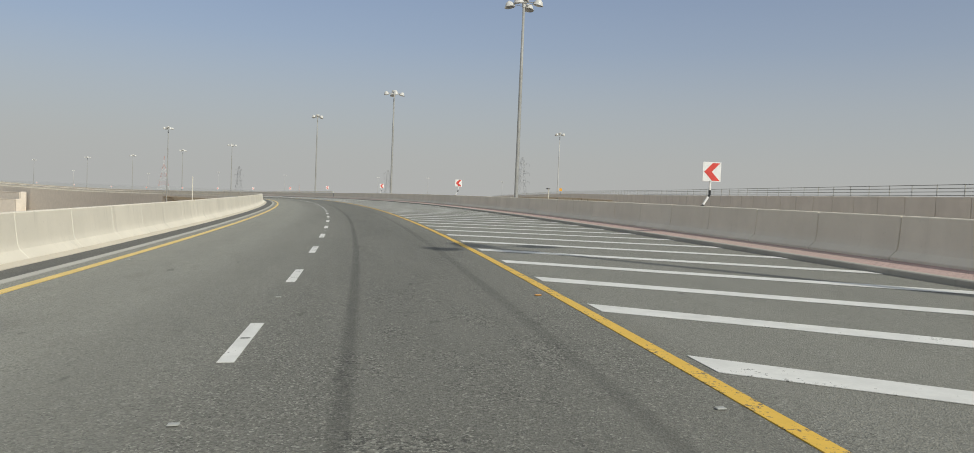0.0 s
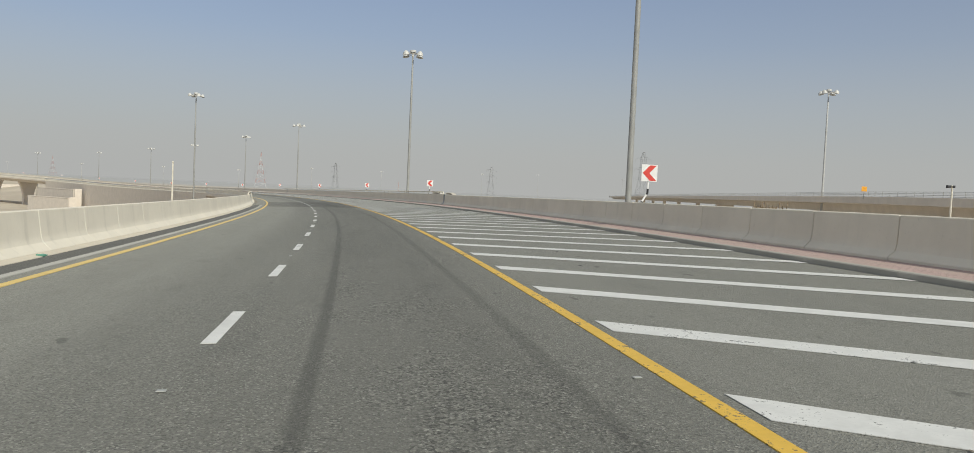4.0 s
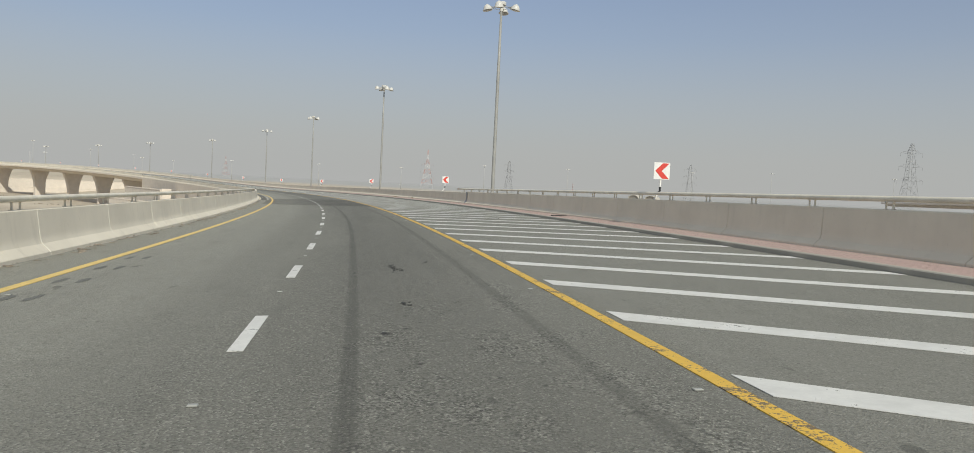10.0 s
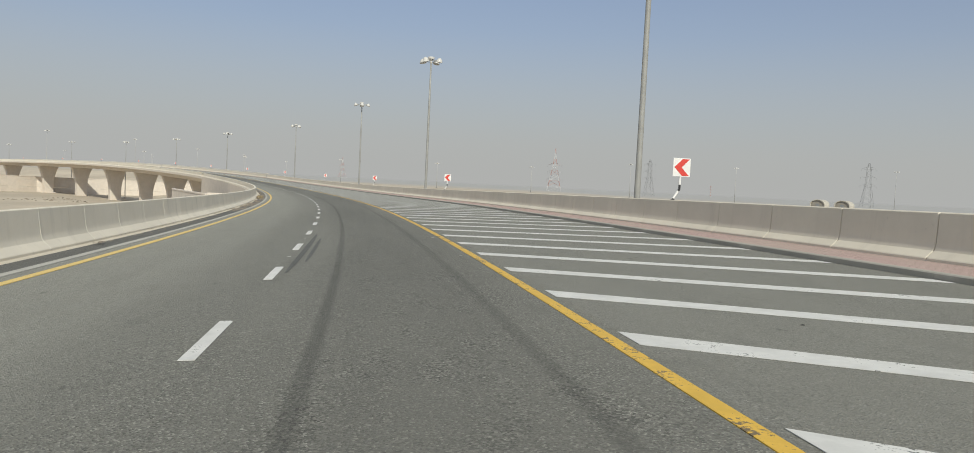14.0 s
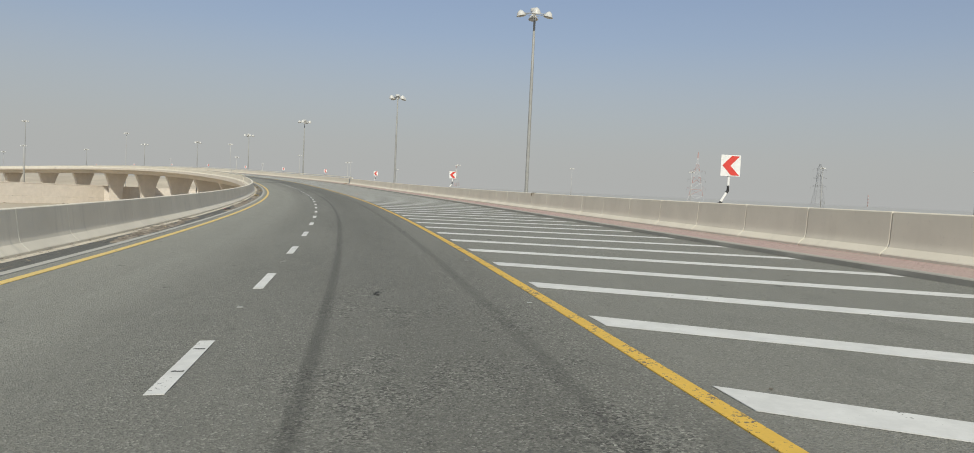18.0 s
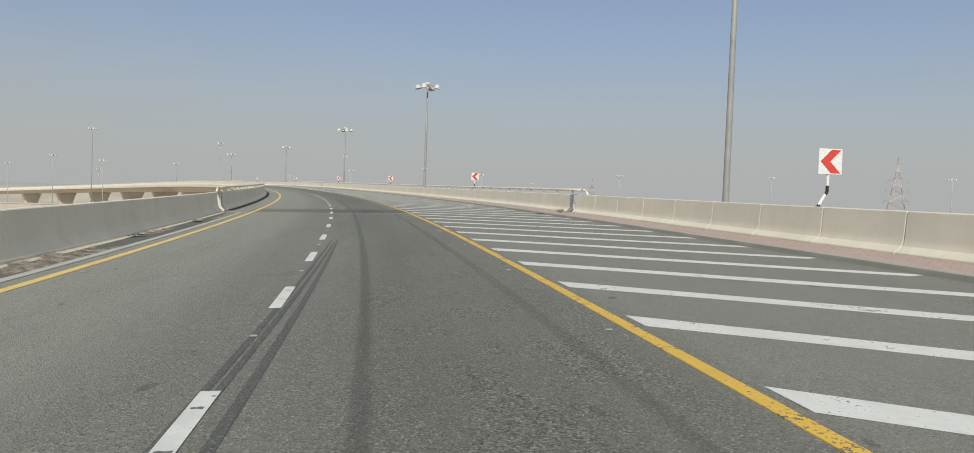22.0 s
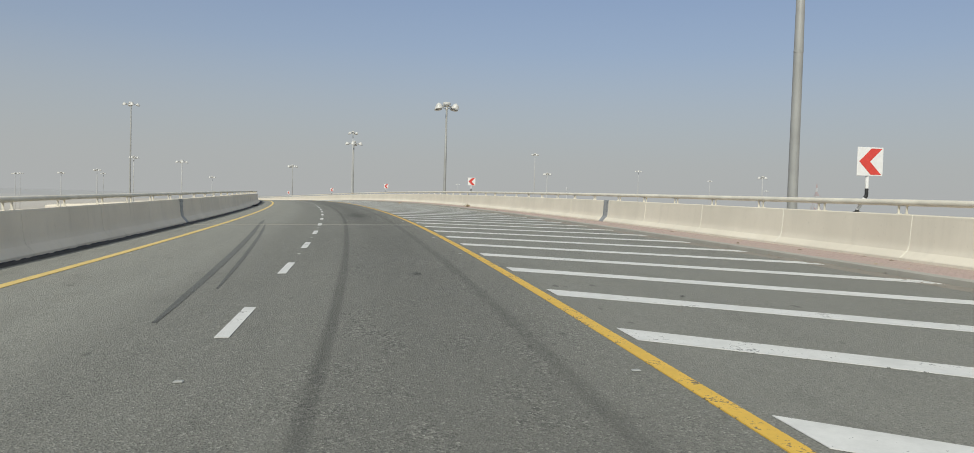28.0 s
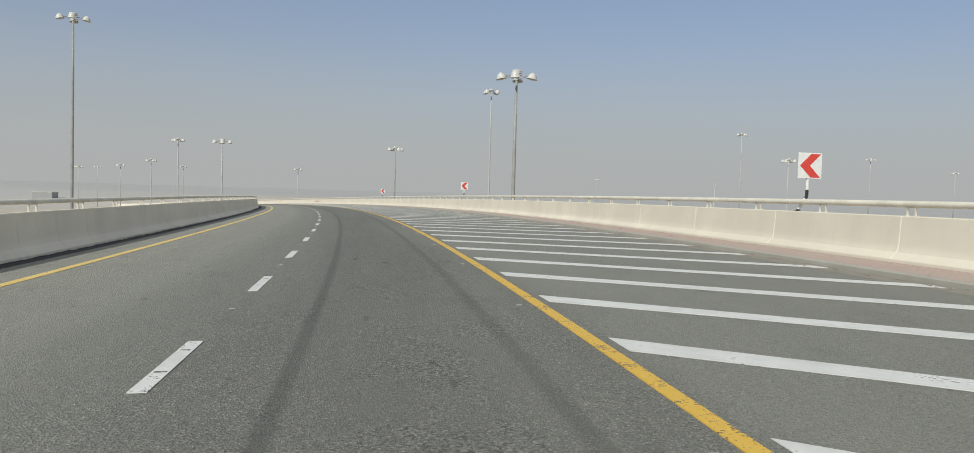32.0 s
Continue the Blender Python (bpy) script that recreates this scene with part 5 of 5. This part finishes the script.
# ---------------------------------------------------------------- small things
def shrub(m, size, seed, label):
    rnd = random.Random(seed)
    root = thing("dry_shrub", m, label, "shrub")
    bm, bl = bmesh.new(), bmesh.new()
    for k in range(46):
        t, el = rnd.uniform(0, 6.28), rnd.uniform(.08, .95)
        L = size * rnd.uniform(.45, 1)
        tip = Vector((math.cos(t) * math.cos(el), math.sin(t) * math.cos(el), math.sin(el))) * L
        mid = tip * .55 + Vector((rnd.uniform(-.1, .1), rnd.uniform(-.1, .1), .05)) * size
        beam(bm, (0, 0, 0), mid, .006, .004, 3)
        beam(bm, mid, tip, .004, .002, 3)
        for q in range(16):
            c = mid.lerp(tip, rnd.random()) + Vector((rnd.uniform(-1, 1), rnd.uniform(-1, 1), rnd.uniform(-1, 1))) * .08 * size
            e1 = Vector((rnd.uniform(-1, 1), rnd.uniform(-1, 1), rnd.uniform(-1, 1))) * .06 * size
            e2 = Vector((rnd.uniform(-1, 1), rnd.uniform(-1, 1), rnd.uniform(-1, 1))) * .03 * size
            bl.faces.new([bl.verts.new(c), bl.verts.new(c + e1), bl.verts.new(c + e1 + e2), bl.verts.new(c + e2)])
    part("stem", bm, M_TWIG, root)
    part("foliage", bl, M_STRAW, root)


for k, (s, d, h, z) in enumerate(((430.7, -5.05, .05, .55), (429.2, -5.2, .05, .3), (771.2, 12.35, .14, .38), (595.6, 12.2, .14, .36), (560, -5.1, .05, .25), (350, 12.4, .14, .3), (338, 12.3, .14, .22), (455, -5.15, .06, .2), (526.0, -4.85, .02, .34), (526.6, -4.95, .02, .28), (527.1, -4.8, .02, .2), (544.8, -4.75, .02, .26), (545.3, -4.85, .02, .2))):
    shrub(seat(s, d, h, True), z, k, "small dry straw-coloured shrub by the barrier")


def litter(name, s0, s1, d0, d1, h, count, seed, label, material, size=.05):
    rnd = random.Random(seed)
    vv, ff = [], []
    for k in range(count):
        c = at(rnd.uniform(s0, s1), rnd.uniform(d0, d1), h)
        r = size * rnd.uniform(.3, 1.4)
        b = len(vv)
        for e in range(5):
            t = e * 1.2566 + rnd.random()
            vv.append(c + Vector((math.cos(t) * r * rnd.uniform(.6, 1.4), math.sin(t) * r, rnd.uniform(0, .01))))
        vv.append(c + Vector((0, 0, r * rnd.uniform(.15, .45))))
        ff += [(b + e, b + (e + 1) % 5, b + 5) for e in range(5)]
    tagged(put(name, mesh_of(name, vv, ff, material)), label, "litter", kind="stuff")


litter("gutter_litter", 370, 595, -5.4, -4.66, .06, 900, 3, "scattered straw, stones and litter in the gutter", M_SOIL, .035)
litter("straw_litter", 375, 595, -5.4, -4.7, .07, 500, 4, "dry straw in the gutter", M_STRAW, .03)
litter("kerb_litter", 600, 850, 10.85, 11.4, .03, 900, 5, "clumps of dirt along the kerb", M_SOIL, .035)
litter("kerb_straw", 600, 850, 11.6, 12.6, .135, 260, 6, "dry straw blown along the walkway", M_STRAW, .03)
litter("gutter_dirt", 176, 330, -5.4, -5.0, .005, 620, 8, "dark dirt along the barrier foot", M_SOIL, .075)
litter("road_dirt", 0, 800, 4.6, 11.4, .004, 420, 9, "small stones on the hatched shoulder", M_SOIL, .025)

for k, (s, d, mt, lb, n, z) in enumerate(((496.3, -4.85, M_BLACK, "dark rags heaped in the gutter", 26, .09), (495.7, -4.9, M_REDPAINT, "faded red rag in the gutter", 5, .06), (442.3, -4.97, M_SIGNW, "white plastic scraps in the gutter", 5, .035),
                                          (586.4, -5.0, M_SOIL, "heap of dirt and scraps in the gutter", 40, .10),
                                          (577.8, -5.07, M_BLACK, "flat dark rag in the gutter", 12, .10), (369.2, -4.98, M_SOIL, "scraps in the gutter", 18, .06), (596.8, 11.3, M_DUST, "heap of pale dirt and rubble at the kerb", 60, .06), (343.9, -5.1, M_RAIL, "white plastic scraps in the gutter", 3, .05))):
    litter("scraps", s - .45, s + .45, d - .12, d + .12, .06, n, 60 + k, lb, mt, z)
litter("walkway_scraps", 598, 850, 11.62, 12.6, .14, 70, 14, "dark scraps and dead leaves on the walkway", M_TWIG, .07)
litter("road_scraps", 10, 800, 5.2, 11.0, .004, 46, 15, "small black rubber scraps on the hatched shoulder", M_TYRE, .045)
root = thing("orange_strip", seat(537.5, 5.45, .004, True) @ pose(0, 0, 0, 0, 0, 3), "flat orange plastic strip lying on the hatched shoulder", "strip")
part("strip_body", prism(bmesh.new(), [(-.15, 0), (-.13, .018), (.14, .022), (.155, .004), (.10, 0)], -.035, .03), M_RAG, root)
root = thing("rubber_strip", seat(284.1, 11.95, .14, True) @ pose(0, 0, 0, 0, 0, 18), "bent black rubber strip lying on the walkway", "strip")
bm = bmesh.new()
for k in range(5):
    beam(bm, (-.5 + .2 * k, .03 * math.sin(k * 1.1), .025), (-.3 + .2 * k, .03 * math.sin((k + 1) * 1.1), .025 + .008 * (k % 2)), .024, n=5)
part("strip_body", bm, M_TYRE, root)
root = thing("yellow_block", seat(795.8, 10.16, .012, True) @ pose(0, 0, 0, 0, 0, 30), "small yellow foam block lying on the hatched shoulder", "block")
part("block_body", box(bmesh.new(), -.07, .07, -.05, .05, 0, .10, .012), M_STUDO, root)
# crushed green bottle, torn tyre, cloth on the barrier
root = thing("plastic_bottle", seat(113.1, -5.2, .05) @ pose(0, 0, 0, 0, 90, 35) @ Matrix.Scale(.8, 4), "crushed green plastic bottle in the gutter", "bottle")
part("bottle_body", lathe(bmesh.new(), [(.03, -.13), (.045, -.12), (.038, -.02), (.045, .06), (.02, .12), (.016, .15)], 10), M_GREEN, root)
root = thing("tyre_scrap", seat(774.7, -5.2, .012, True) @ Matrix.Scale(.65, 4), "torn piece of black tyre with an orange rag", "tyre scrap")
bm = bmesh.new()
for k in range(7):
    a0, a1 = .4 * k, .4 * (k + 1)
    beam(bm, (.32 * math.cos(a0), .45 * math.sin(a0), .06 + .03 * (k % 2)), (.32 * math.cos(a1), .45 * math.sin(a1), .06 + .03 * ((k + 1) % 2)), .07, n=5)
part("tread", bm, M_TYRE, root)
part("rag", box(bmesh.new(), .15, .36, .3, .5, 0, .09, .03), M_RAG, root)
root = thing("cloth", seat(496.6, 12.9, 0, True), "dark cloth hanging over the barrier top", "cloth")
part("fold", box(bmesh.new(), -.03, .14, -.14, .16, 1.122, 1.14, .006), M_TWIG, root)
part("flap", box(bmesh.new(), -.128, -.112, -.07, .08, .93, 1.13, .006), M_TWIG, root)
